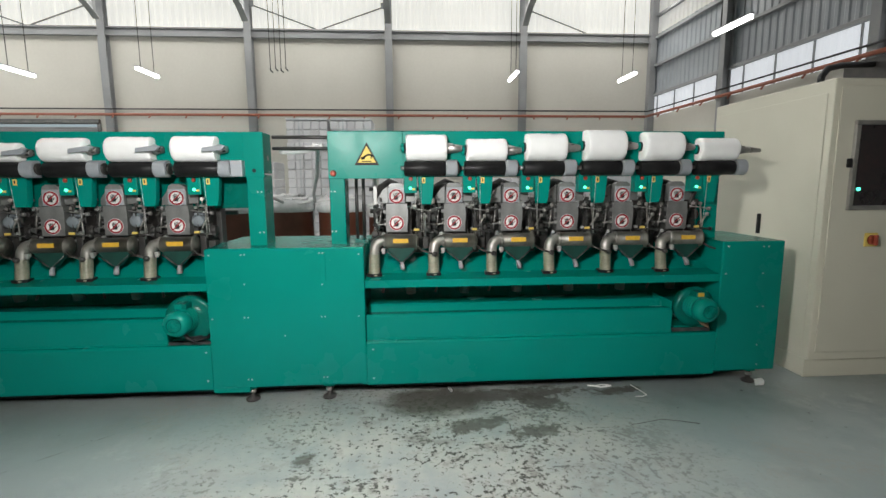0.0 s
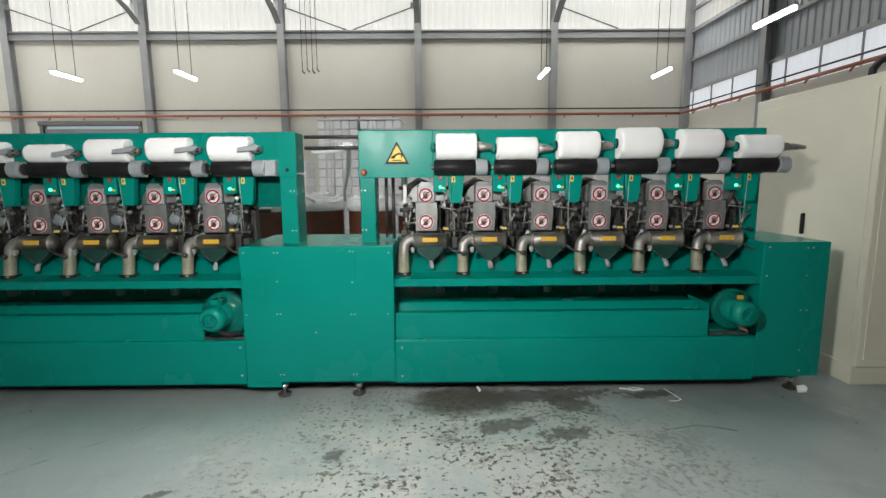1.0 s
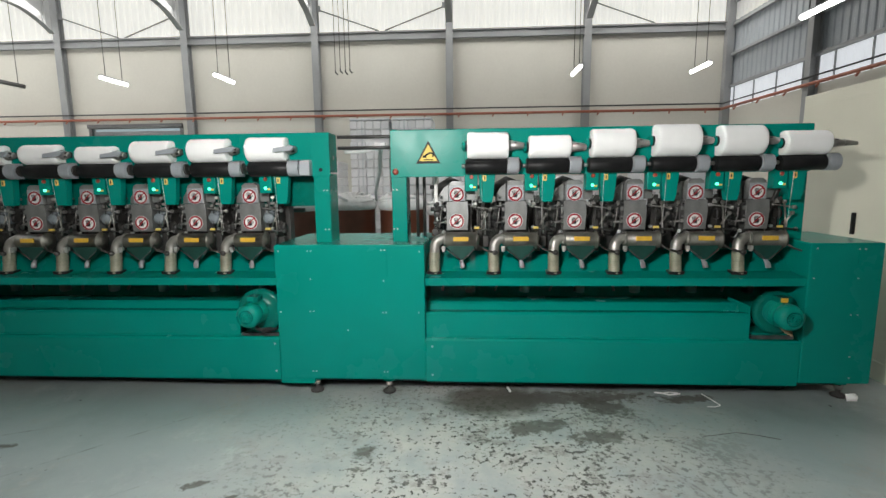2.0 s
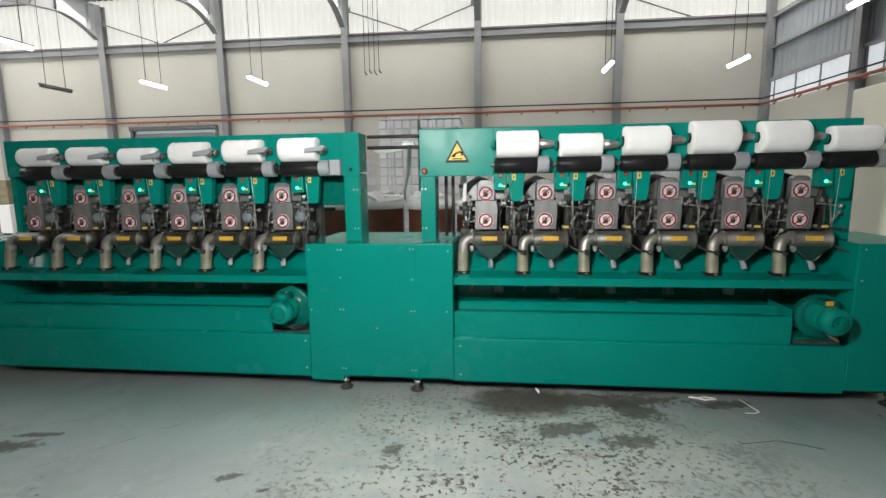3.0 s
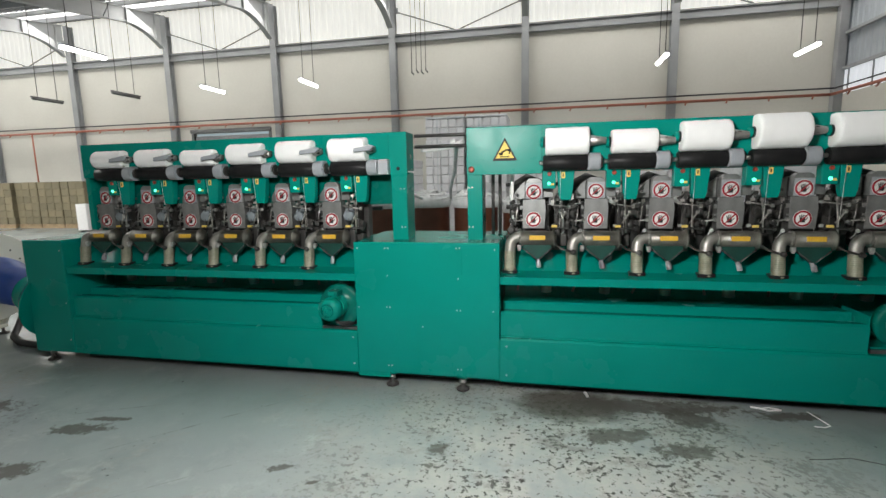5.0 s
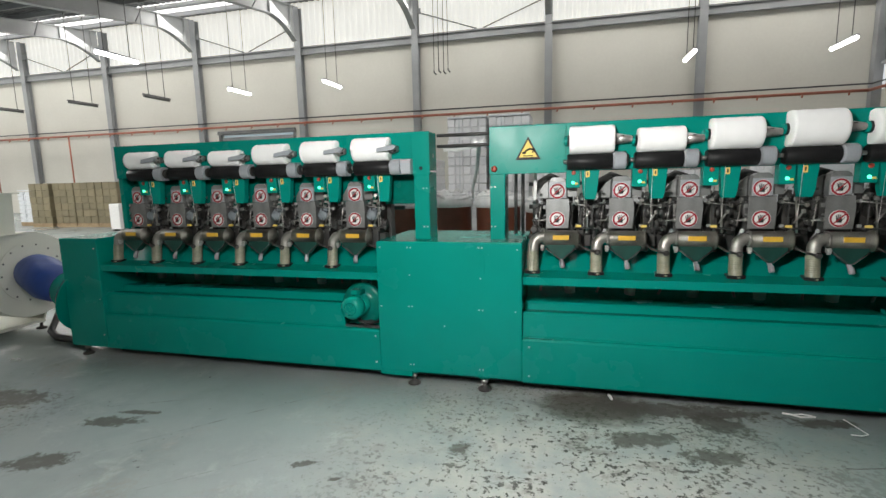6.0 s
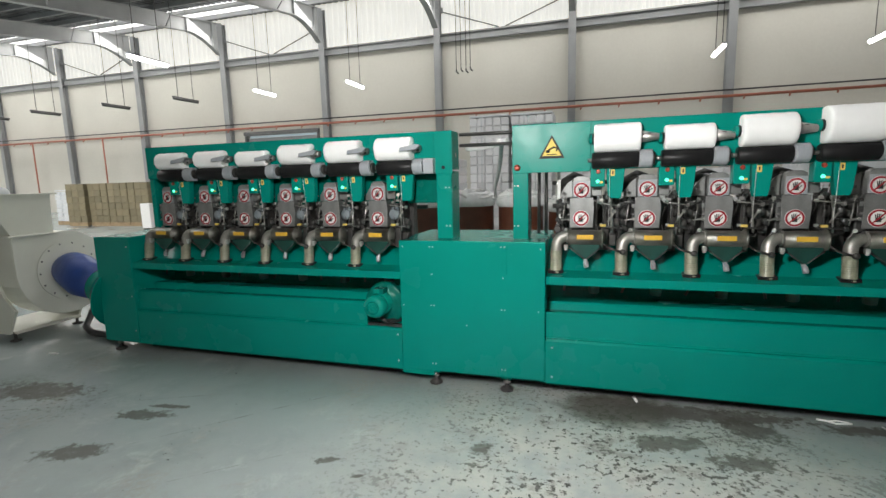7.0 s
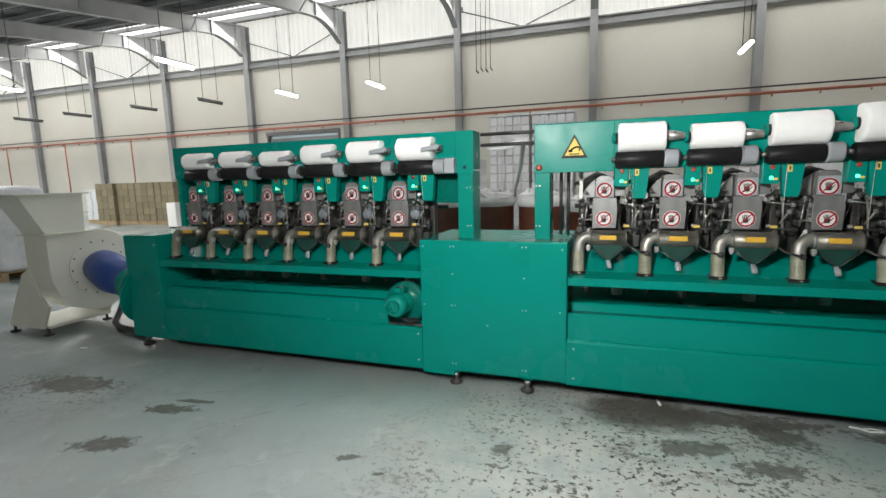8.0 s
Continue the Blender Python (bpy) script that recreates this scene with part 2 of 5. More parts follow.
    for cx, cy, rx, ry, turn in ((0.85, 2.68, 0.5, 0.09, 4), (1.06, 2.56, 0.17, 0.09, -30), (1.62, 2.68, 0.16, 0.05, 10), (-0.33, 2.015, 0.06, 0.045, 70), (0.94, 2.2, 0.14, 0.07, 10), (-2.45, 1.85, 0.17, 0.055, 12),
                                (-2.45, 1.42, 0.17, 0.07, 20), (-2.38, 1.98, 0.12, 0.025, 8), (-1.06, 1.71, 0.06, 0.025, 20), (-0.85, 1.63, 0.03, 0.012, 30), (-3.5, 1.93, 0.34, 0.13, 12), (0.6, 2.3, 0.2, 0.07, 15)):
        b = blot(cx, cy, rx, ry, turn, 0.25, ragged, 1.7)
        col = paint(col, (0.1, 0.098, 0.085), op('MULTIPLY', b, op('ADD', op('MULTIPLY', step(fine, 0.3, 0.5), 0.3), 0.55)))
    for cx, cy, rx, ry, turn in ((-1.75, 2.05, 0.75, 0.006, 46), (-2.65, 2.0, 0.6, 0.006, 24), (-1.55, 1.5, 0.3, 0.004, 40), (1.2, 1.9, 0.22, 0.004, -62), (-1.2, 1.3, 0.12, 0.004, 35), (0.45, 2.1, 0.2, 0.004, 80), (-0.9, 1.9, 0.16, 0.003, 55)):
        col = paint(col, (0.12, 0.13, 0.13), op('MULTIPLY', blot(cx, cy, rx, ry, turn, 0.6, mid, 3.0), op('MULTIPLY', step(fine, 0.4, 0.65), 0.5)))
    col = paint(col, (0.6, 0.62, 0.6), op('MULTIPLY', step(tiny, 0.6, 0.9), 0.2))
    l.new(col, p.inputs["Base Color"])
    ro = op('ADD', op('MULTIPLY', broad, 0.1), 0.18)
    l.new(ro, p.inputs["Roughness"])
    bp = n.new("ShaderNodeBump")
    bp.inputs["Strength"].default_value, bp.inputs["Distance"].default_value = 0.12, 0.006
    l.new(op('ADD', fine, op('MULTIPLY', tiny, 0.5)), bp.inputs["Height"])
    l.new(bp.outputs[0], p.inputs["Normal"])
    return m


M_FLOOR = floor_material()


# ---- mesh helpers ----
def box(bm, x0, y0, z0, x1, y1, z1, bevel=0.0, seg=2):
    r = bmesh.ops.create_cube(bm, size=1.0, matrix=Matrix.Translation(((x0 + x1) / 2, (y0 + y1) / 2, (z0 + z1) / 2)) @ Matrix.Diagonal((abs(x1 - x0), abs(y1 - y0), abs(z1 - z0), 1)))
    if bevel:
        es = {e for v in r["verts"] for e in v.link_edges}
        bmesh.ops.bevel(bm, geom=list(es), offset=bevel, segments=seg, profile=0.5, affect='EDGES')
    return bm


def cyl(bm, p0, p1, r0, r1=None, seg=20, bevel=0.0):
    """A round bar or cone from p0 to p1, with closed and chamfered ends."""
    p0, p1 = Vector(p0), Vector(p1)
    r1 = r0 if r1 is None else r1
    d = p1 - p0
    L = d.length
    rings = [(0, r0), (L, r1)] if not bevel else [(0, r0 - bevel), (bevel, r0), (L - bevel, r1), (L, r1 - bevel)]
    return lathe(bm, rings, Matrix.Translation(p0) @ d.to_track_quat('Z', 'Y').to_matrix().to_4x4(), seg)


def lathe(bm, rings, m=Matrix(), seg=24, caps=True):
    """Rings of (height, radius) about the local z axis."""
    rows = []
    for h, r in rings:
        rows.append([bm.verts.new(m @ Vector((r * math.cos(2 * math.pi * i / seg), r * math.sin(2 * math.pi * i / seg), h))) for i in range(seg)])
    for a, b in zip(rows, rows[1:]):
        for i in range(seg):
            f = bm.faces.new((a[i], a[(i + 1) % seg], b[(i + 1) % seg], b[i]))
            f.smooth = True
    if caps:
        bm.faces.new(list(reversed(rows[0])))
        bm.faces.new(rows[-1])
    return bm


def tube(bm, pts, r, seg=12, radii=None):
    """A round tube along a line of points."""
    pts = [Vector(p) for p in pts]
    rows, up = [], Vector((0.13, 0.29, 0.95)).normalized()
    for i, p in enumerate(pts):
        d = (pts[min(i + 1, len(pts) - 1)] - pts[max(i - 1, 0)]).normalized()
        s = d.cross(up)
        if s.length < 1e-3:
            s = d.cross(Vector((1, 0, 0)))
        s.normalize()
        u = s.cross(d).normalized()
        up = u
        rr = radii[i] if radii else r
        rows.append([bm.verts.new(p + rr * (math.cos(2 * math.pi * k / seg) * s + math.sin(2 * math.pi * k / seg) * u)) for k in range(seg)])
    for a, b in zip(rows, rows[1:]):
        for k in range(seg):
            f = bm.faces.new((a[k], a[(k + 1) % seg], b[(k + 1) % seg], b[k]))
            f.smooth = True
    bm.faces.new(list(reversed(rows[0])))
    bm.faces.new(rows[-1])
    return bm


def prism(bm, pts, axis, a, b, bevel=0.0):
    """A flat outline, given in the two other axes in order, pushed from a to b along an axis."""
    def at(p, v):
        return {'x': (v, p[0], p[1]), 'y': (p[0], v, p[1]), 'z': (p[0], p[1], v)}[axis]
    lo = [bm.verts.new(at(p, a)) for p in pts]
    hi = [bm.verts.new(at(p, b)) for p in pts]
    k = len(pts)
    fs = [bm.faces.new(lo), bm.faces.new(list(reversed(hi)))]
    for i in range(k):
        fs.append(bm.faces.new((lo[i], hi[i], hi[(i + 1) % k], lo[(i + 1) % k])))
    if bevel:
        es = {e for f in fs[:2] for e in f.edges}
        bmesh.ops.bevel(bm, geom=list(es), offset=bevel, segments=2, profile=0.5, affect='EDGES')
    return bm


def folded(bm, pts, x0, x1, thick=0.006):
    """Folded sheet metal: a profile of (y, z) points run along x, with thickness."""
    n = len(pts)
    P = [Vector((0, y, z)) for y, z in pts]
    off = []
    for i in range(n):
        d = (P[min(i + 1, n - 1)] - P[max(i - 1, 0)]).normalized()
        off.append(P[i] + Vector((0, -d.z, d.y)) * thick)
    ring = P + off[::-1]
    return prism(bm, [(v.y, v.z) for v in ring], 'x', x0, x1)


def arc(c, r, a0, a1, k, plane='yz', fix=0.0):
    out = []
    for i in range(k + 1):
        a = radians(a0 + (a1 - a0) * i / k)
        u, v = c[0] + r * math.cos(a), c[1] + r * math.sin(a)
        out.append({'yz': (fix, u, v), 'xz': (u, fix, v), 'xy': (u, v, fix)}[plane])
    return out


ORIGIN = {}


def mesh_of(name, bm, material, smooth=False):
    bmesh.ops.recalc_face_normals(bm, faces=bm.faces)
    me = bpy.data.meshes.new(name)
    bm.to_mesh(me)
    bm.free()
    me.materials.append(material)
    return me


def thing(name, at, label, category, group="", kind=""):
    """An Empty at a thing's base, which carries its parts."""
    ob = new(name)
    ob.location = at
    ob.empty_display_size = 0.1
    ORIGIN[ob.name] = Vector(at)
    return tagged(ob, label, category, group, kind)


def part(name, bm, material, parent=None, label=""):
    """Links a bmesh, drawn in world metres, as one mesh under a thing or part."""
    o = ORIGIN.get(parent.name, Vector((0, 0, 0))) if parent else Vector((0, 0, 0))
    me = mesh_of(name, bm, material)
    me.transform(Matrix.Translation(-o))
    ob = new(name, me)
    ob.parent = parent
    ORIGIN[ob.name] = o
    if label:
        tagged(ob, label)
    return ob


def shared(name, me, parent, offset, label=""):
    """Another object on a mesh that is already there, set off from its parent's origin."""
    ob = new(name, me)
    ob.parent = parent
    ob.location = offset
    ORIGIN[ob.name] = ORIGIN[parent.name] + Vector(offset)
    if label:
        tagged(ob, label)
    return ob


def struct(name, bm, material, label=""):
    return tagged(part(name, bm, material), label, "", "", "structure")


def single(name, bm, material, label, category, group="", kind=""):
    return tagged(part(name, bm, material), label, category, group, kind)


def B():
    return bmesh.new()


# ---- the hall ----
WEST, EAST, SOUTH, NORTH = -58.0, 11.08, -3.2, 21.1
COLS = [-0.62 + 5.775 * k for k in range(-9, 2)]

struct("floor", box(B(), WEST - 0.2, SOUTH - 0.2, -0.2, EAST + 0.2, NORTH + 0.2, 0.0), M_FLOOR, "grey-green coated concrete floor, worn and oil-stained")

# north wall with a shutter door opening
DX0, DX1, DZ = -17.0, -12.85, 3.93
bm = B()
for x0, x1, z0, z1 in ((WEST, DX0, 0, 7.8), (DX1, EAST, 0, 7.8), (DX0, DX1, DZ, 7.8)):
    box(bm, x0, NORTH, z0, x1, NORTH + 0.2, z1)
struct("wall_north", bm, M_WALL, "tall cream rendered wall between grey columns")
bm = B()
for i in range(38):
    box(bm, DX0, NORTH + 0.06, i * 0.1 + 0.004, DX1, NORTH + 0.09, i * 0.1 + 0.1, 0.008, 1)
door = struct("door_1", bm, M_FRAME, "grey slatted roller shutter, closed")
bm = B()
box(bm, DX0 - 0.15, NORTH - 0.03, 0, DX0, NORTH + 0.06, DZ)
box(bm, DX1, NORTH - 0.03, 0, DX1 + 0.15, NORTH + 0.06, DZ)
box(bm, DX0 - 0.15, NORTH - 0.12, DZ, DX1 + 0.15, NORTH - 0.004, DZ + 0.18, 0.01)
part("shutter_frame", bm, M_MID, door, "dark steel shutter frame")


def ribbed(bm, p, u, length, v_lo, v_hi, pitch, depth, out):
    """Ribbed sheeting: runs along u from p; its ribs run from v_lo(s) to v_hi(s)."""
    rows = []
    k = int(length / pitch)
    for i in range(k):
        for s, d in ((0, 0), (0.35, 0), (0.5, depth), (0.85, depth)):
            a = (i + s) * pitch
            q = p + u * a + out * d
            rows.append((bm.verts.new(q + v_lo(a)), bm.verts.new(q + v_hi(a))))
    for a, b in zip(rows, rows[1:]):
        bm.faces.new((a[0], b[0], b[1], a[1]))
    return bm


X, Y, Z = Vector((1, 0, 0)), Vector((0, 1, 0)), Vector((0, 0, 1))
struct("wall_north_cladding", ribbed(B(), Vector((WEST, NORTH + 0.05, 0)), X, EAST - WEST, lambda a: Z * 7.8, lambda a: Z * 9.85, 0.3, 0.04, Y), M_OPAL, "cream translucent ribbed wall sheeting above the wall, with an added daylight glow")

# east wall: cream below, a translucent strip, grey ribbed steel above
struct("wall_east", box(B(), EAST, SOUTH, 0, EAST + 0.2, NORTH, 4.28), M_WALL, "cream rendered lower wall")
struct("window_1", ribbed(B(), Vector((EAST + 0.04, SOUTH, 0)), Y, NORTH - SOUTH, lambda a: Z * 4.28, lambda a: Z * 5.18, 0.3, 0.03, X), M_OPAL_LOW, "strip of translucent ribbed sheeting, with an added daylight glow")
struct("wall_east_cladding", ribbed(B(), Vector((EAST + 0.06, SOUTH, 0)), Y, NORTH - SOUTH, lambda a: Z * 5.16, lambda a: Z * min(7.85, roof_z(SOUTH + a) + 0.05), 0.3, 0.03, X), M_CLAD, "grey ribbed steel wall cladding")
struct("wall_east_gable", ribbed(B(), Vector((EAST + 0.03, 8.5, 0)), Y, NORTH - 8.5, lambda a: Z * 7.8, lambda a: Z * max(7.82, roof_z(8.5 + a) + 0.05), 0.3, 0.04, X), M_OPAL_GABLE, "cream translucent ribbed gable sheeting, with an added daylight glow")
for z in (5.13, 6.38, 7.55, 8.45):
    struct("girt", box(B(), EAST - 0.12, SOUTH if z < 6 else max(SOUTH, 21.1 - (9.6 - z) / 0.15), z, EAST + 0.02, NORTH - 0.3, z + 0.11, 0.01, 1), M_FRAME, "grey steel girt")
for y in (15.85, 10.4, 4.95, -0.5):
    bm = B()
    box(bm, EAST - 0.3, y - 0.13, 0, EAST - 0.275, y + 0.13, roof_z(y) - 0.2)
    box(bm, EAST - 0.275, y - 0.012, 0, EAST - 0.03, y + 0.012, roof_z(y) - 0.2)
    box(bm, EAST - 0.03, y - 0.13, 0, EAST - 0.004, y + 0.13, roof_z(y) - 0.2)
    struct("column", bm, M_FRAME, "grey steel column")
# mullions of the translucent strip
for i in range(18):
    y = NORTH - 0.5 - i * 1.37
    struct("trim", box(B(), EAST - 0.01, y - 0.02, 4.28, EAST + 0.035, y + 0.02, 5.13), M_FRAME)

# unseen south and west walls close the hall; the pale south one returns light
struct("wall_south_unseen", box(B(), WEST, SOUTH - 0.2, 0, EAST, SOUTH, 6.2), M_WALL, "cream rendered wall added behind the aisle, unseen")
struct("wall_west", box(B(), WEST - 0.2, SOUTH, 0, WEST, NORTH, 9.8), M_WALL, "cream rendered end wall")

# roof: dark sheets, with opal skylight sheets along the north side
def roof_piece(y0, y1, dz=0.0):
    n0, n1 = Vector((0, y0, roof_z(y0) + dz)), Vector((0, y1, roof_z(y1) + dz))
    return ribbed(B(), Vector((WEST, 0, 0)), X, EAST - WEST + 0.1, lambda a: n0, lambda a: n1, 0.3, 0.04, Z)


struct("ceiling", roof_piece(SOUTH - 0.3, 3.8), M_ROOF, "dark ribbed steel roof sheets")
struct("ceiling_middle", roof_piece(5.8, 18.3), M_ROOF, "dark ribbed steel roof sheets")
# unseen glowing strip over the aisle, added to brighten what stands below
struct("ceiling_skylight", roof_piece(3.8, 5.8), M_SKYLIGHT, "white translucent skylight sheets")
struct("ceiling_skylight", roof_piece(18.3, 20.75, 0.0), M_SKYLIGHT, "white translucent skylight sheets")
struct("ceiling_eave", roof_piece(20.75, NORTH + 0.4), M_ROOF, "dark ribbed roof sheets at the eave")
for i in range(16):
    y = SOUTH + 0.6 + i * 1.5
    z = roof_z(y) - 0.01
    bm = B()
    prism(bm, [(y - 0.035, z), (y + 0.035, z), (y + 0.035, z - 0.02), (y - 0.02, z - 0.02), (y - 0.02, z - 0.18), (y + 0.035, z - 0.18), (y + 0.035, z - 0.2), (y - 0.035, z - 0.2)], 'x', WEST, EAST)
    struct("purlin", bm, M_FRAME, "grey steel roof purlin")

# columns, rafters with haunches, eave beam and bracing
def rafter_bottom(y):
    if y < 18.6:
        return 8.57 - 0.15 * (18.6 - y)
    s = (y - 18.6) / 2.2
    return 8.57 + 0.12 * s - 0.88 * s ** 1.9


for cx in COLS:
    bm = B()
    top = roof_z(20.8) - 0.22
    box(bm, cx - 0.15, 20.78, 0, cx + 0.15, 20.80, top)
    box(bm, cx - 0.012, 20.80, 0, cx + 0.012, 21.06, top)
    box(bm, cx - 0.15, 21.06, 0, cx + 0.15, 21.085, top)
    struct("column", bm, M_FRAME, "grey steel wall column")
    ys = [SOUTH + 0.1, 0, 6, 12, 16, 18.0] + [18.6 + 0.2 * i for i in range(11)]
    bm = B()
    lo = [(y, rafter_bottom(y)) for y in ys]
    hi = [(y, roof_z(y) - 0.24) for y in ys]
    prism(bm, lo + hi[::-1], 'x', cx - 0.01, cx + 0.01)
    for line, t in ((lo, 0.025), (hi, -0.02)):
        prism(bm, [(y, z) for y, z in line] + [(y, z + t) for y, z in reversed(line)], 'x', cx - 0.13, cx + 0.13)
    for y in (18.6, 20.2, 12.5, 6.5):
        box(bm, cx - 0.12, y - 0.01, rafter_bottom(y) + 0.02, cx + 0.12, y + 0.01, roof_z(y) - 0.25)
    struct("rafter", bm, M_RAFTER, "grey steel rafter with a curved haunch")
    k = round((cx + 0.62) / 5.775)
    s = 1 if k % 2 else -1
    bm = B()
    cyl(bm, (cx + s * 0.1, 20.9, 8.72), (cx + s * 2.75, 20.95, 7.8), 0.035, seg=8)
    box(bm, cx + s * 0.02, 20.86, 8.6, cx + s * 0.3, 20.88, 8.85)
    struct("brace", bm, M_FRAME, "grey diagonal brace with a gusset plate")
    for s in (-1, 1):
        bm = B()
        cyl(bm, (cx + s * 0.1, 17.4, rafter_bottom(17.4) + 0.05), (cx + s * 0.9, 17.1, roof_z(17.1) - 0.2), 0.025, seg=8)
        struct("brace", bm, M_FRAME, "grey fly brace")
bm = B()
box(bm, WEST, 20.92, 7.43, EAST, 21.09, 7.47)
box(bm, WEST, 21.0, 7.47, EAST, 21.03, 7.73)
box(bm, WEST, 20.92, 7.73, EAST, 21.09, 7.79)
struct("eave_beam", bm, M_FRAME, "grey steel eave beam along the wall top")
struct("corner_column", box(B(), EAST - 0.3, 20.8, 0, EAST - 0.005, 21.09, 9.4, 0.01, 1), M_FRAME, "grey steel corner column")

# fire-water pipes along the walls
bm = B()
tube(bm, [(WEST, 20.66, 4.26), (-20, 20.66, 4.26), (10.63, 20.66, 4.25)], 0.055)
tube(bm, [(10.63, 20.66, 4.25), (10.68, 15, 4.25), (10.68, SOUTH, 4.25)], 0.055)
pipe = struct("fire_pipe", bm, M_ORANGE, "orange-red painted fire-water pipe on the walls")
for i in range(44):
    x = 10.0 - 1.46 * i
    bm = B()
    tube(bm, [(x, 20.66, 4.24), (x, 20.6, 4.17), (x - 0.03, 20.56, 4.11)], 0.03, 8)
    part("nozzle", bm, M_ORANGE, pipe)
for i in range(12):
    y = 19.6 - 1.5 * i
    bm = B()
    tube(bm, [(10.68, y, 4.21), (10.63, y, 4.15), (10.59, y, 4.09)], 0.03, 8)
    part("nozzle", bm, M_ORANGE, pipe)
bm = B()
tube(bm, [(WEST, 20.7, 4.5), (10.73, 20.7, 4.48)], 0.03, 8)
tube(bm, [(10.73, 20.7, 4.48), (10.75, SOUTH, 4.47)], 0.03, 8)
struct("conduit", bm, M_CABLE, "dark cable conduit above the pipe")
for x in (-32.2, -37.9, -26.5):
    struct("drop_pipe", tube(B(), [(x, 20.6, 4.2), (x, 20.6, 0.4)], 0.04, 8), M_ORANGE, "thin orange drop pipe on the wall")


# ---- hanging lamps ----
def lamp(x, y, lit, length=1.4, z=5.15):
    state = "lit" if lit else "switched off"
    t = thing("hanging_lamp", (x, y, z), "slim white tube lamp hung on two cords, " + state, "lamp", "hanging hall lamps")
    bm = B()
    prism(bm, [(x - 0.055, z + 0.04), (x + 0.055, z + 0.04), (x + 0.035, z + 0.09), (x - 0.035, z + 0.09)], 'y', y - length / 2, y + length / 2, 0.005)
    part("housing", bm, M_GREY if lit else M_DARK, t)
    part("tube", cyl(B(), (x, y - length / 2 + 0.03, z), (x, y + length / 2 - 0.03, z), 0.062, seg=14, bevel=0.012), M_TUBE if lit else M_MID, t)
    for s in (-0.3, 0.3):
        part("cord", cyl(B(), (x, y + s * length, z + 0.07), (x, y + s * length, roof_z(y + s * length) + 0.01), 0.012, seg=6), M_DARK, t)


for x, lit in ((-29.3, 0), (-25.5, 0), (-20.9, 0), (-16.85, 0), (-12.74, 1), (-8.6, 1), (3.93, 1), (8.09, 1)):
    lamp(x, 17.1, lit)
for x, lit in ((-20.9, 1), (-12.5, 1), (8.08, 1)):
    lamp(x, 11.4, lit)
for x in (-4.4, -4.05):
    t = thing("lamp_hanger", (x, 17.0, 5.3), "pair of empty lamp cords with small hooks", "lamp hanger", "empty lamp hangers")
    for s in (-0.35, 0.3):
        part("cord", cyl(B(), (x, 17.0 + s, 5.3 + s * 0.3), (x, 17.0 + s, roof_z(17.0 + s) + 0.01), 0.012, seg=6), M_DARK, t)
        part("hook", tube(B(), [(x, 17.0 + s, 5.34 + s * 0.3), (x, 17.0 + s, 5.28 + s * 0.3), (x + 0.08, 17.0 + s, 5.2 + s * 0.3)], 0.025, 8), M_MID, t)


# ---- the spinning machine ----
machine = thing("spinning_machine", (-0.66, 3.0, 0), "long teal-green twelve-position friction spinning machine with steel heads", "machine")
FY = 2.70
SXR = [0.139 + 0.389 * i for i in range(6)]
SXL = [-1.284 - 0.388 * i for i in range(6)]
HEADS = SXL[::-1] + SXR

# centre cabinet
bm = B()
box(bm, -1.045, FY, 0.1, -0.066, 3.40, 1.005, 0.008)
box(bm, -1.045, FY + 0.001, 0.066, -0.815, 3.3, 0.106, 0.004)
centre = part("centre_cabinet", bm, M_GREEN, machine)
part("side_cover", box(B(), -0.098, FY + 0.004, 0.095, -0.062, FY + 0.05, 0.378, 0.004), M_GREEN, machine)
part("cover_strip", box(B(), -0.331, FY - 0.004, 0.795, -0.306, FY + 0.006, 0.965, 0.002), M_GREEN, centre)
for x, z, pair in ((-1.03, 0.965, 0), (-0.83, 0.965, 1), (-0.36, 0.97, 1), (-0.13, 0.96, 0), (-0.83, 0.78, 0), (-0.36, 0.77, 0), (-0.83, 0.565, 1), (-0.36, 0.56, 1), (-0.14, 0.56, 0), (-1.035, 0.56, 0), (-0.6, 0.44, 0), (-0.83, 0.155, 1), (-0.36, 0.155, 1)):
    x = -1.045 + (x + 1.06) * 1.02
    for dx in ((-0.011, 0.011) if pair else (0,)):
        part("screw", cyl(B(), (x + dx, FY - 0.004, z), (x + dx, FY + 0.002, z), 0.005, seg=8), M_SCREW, centre)


def foot(x, y, top, white=False):
    f = part("levelling_foot", lathe(B(), [(0.0, 0.045), (0.012, 0.045), (0.022, 0.028), (0.03, 0.014), (top + 0.02, 0.014)], Matrix.Translation((x, y, 0)), 16), M_DARK, machine, "black levelling foot on a threaded rod")
    part("nut", cyl(B(), (x, y, 0.05), (x, y, 0.072), 0.024, seg=6), M_STEEL, f)
    part("bracket", box(B(), x - 0.035, y - 0.02, top - 0.03, x + 0.035, y + 0.05, top + 0.01, 0.003), M_GREEN, machine)


for x, y in ((-0.815, 2.745), (-0.318, 2.745), (2.6, 2.77), (-3.75, 2.76), (-0.815, 3.32), (-0.318, 3.32), (2.6, 3.3), (-3.75, 3.3)):
    foot(x, y, 0.11)

# black box set under the cabinet in place of the dark shade there
part("shade_skirt", box(B(), -1.03, FY + 0.14, 0.03, -0.08, FY + 0.64, 0.098), M_BLACK, machine)
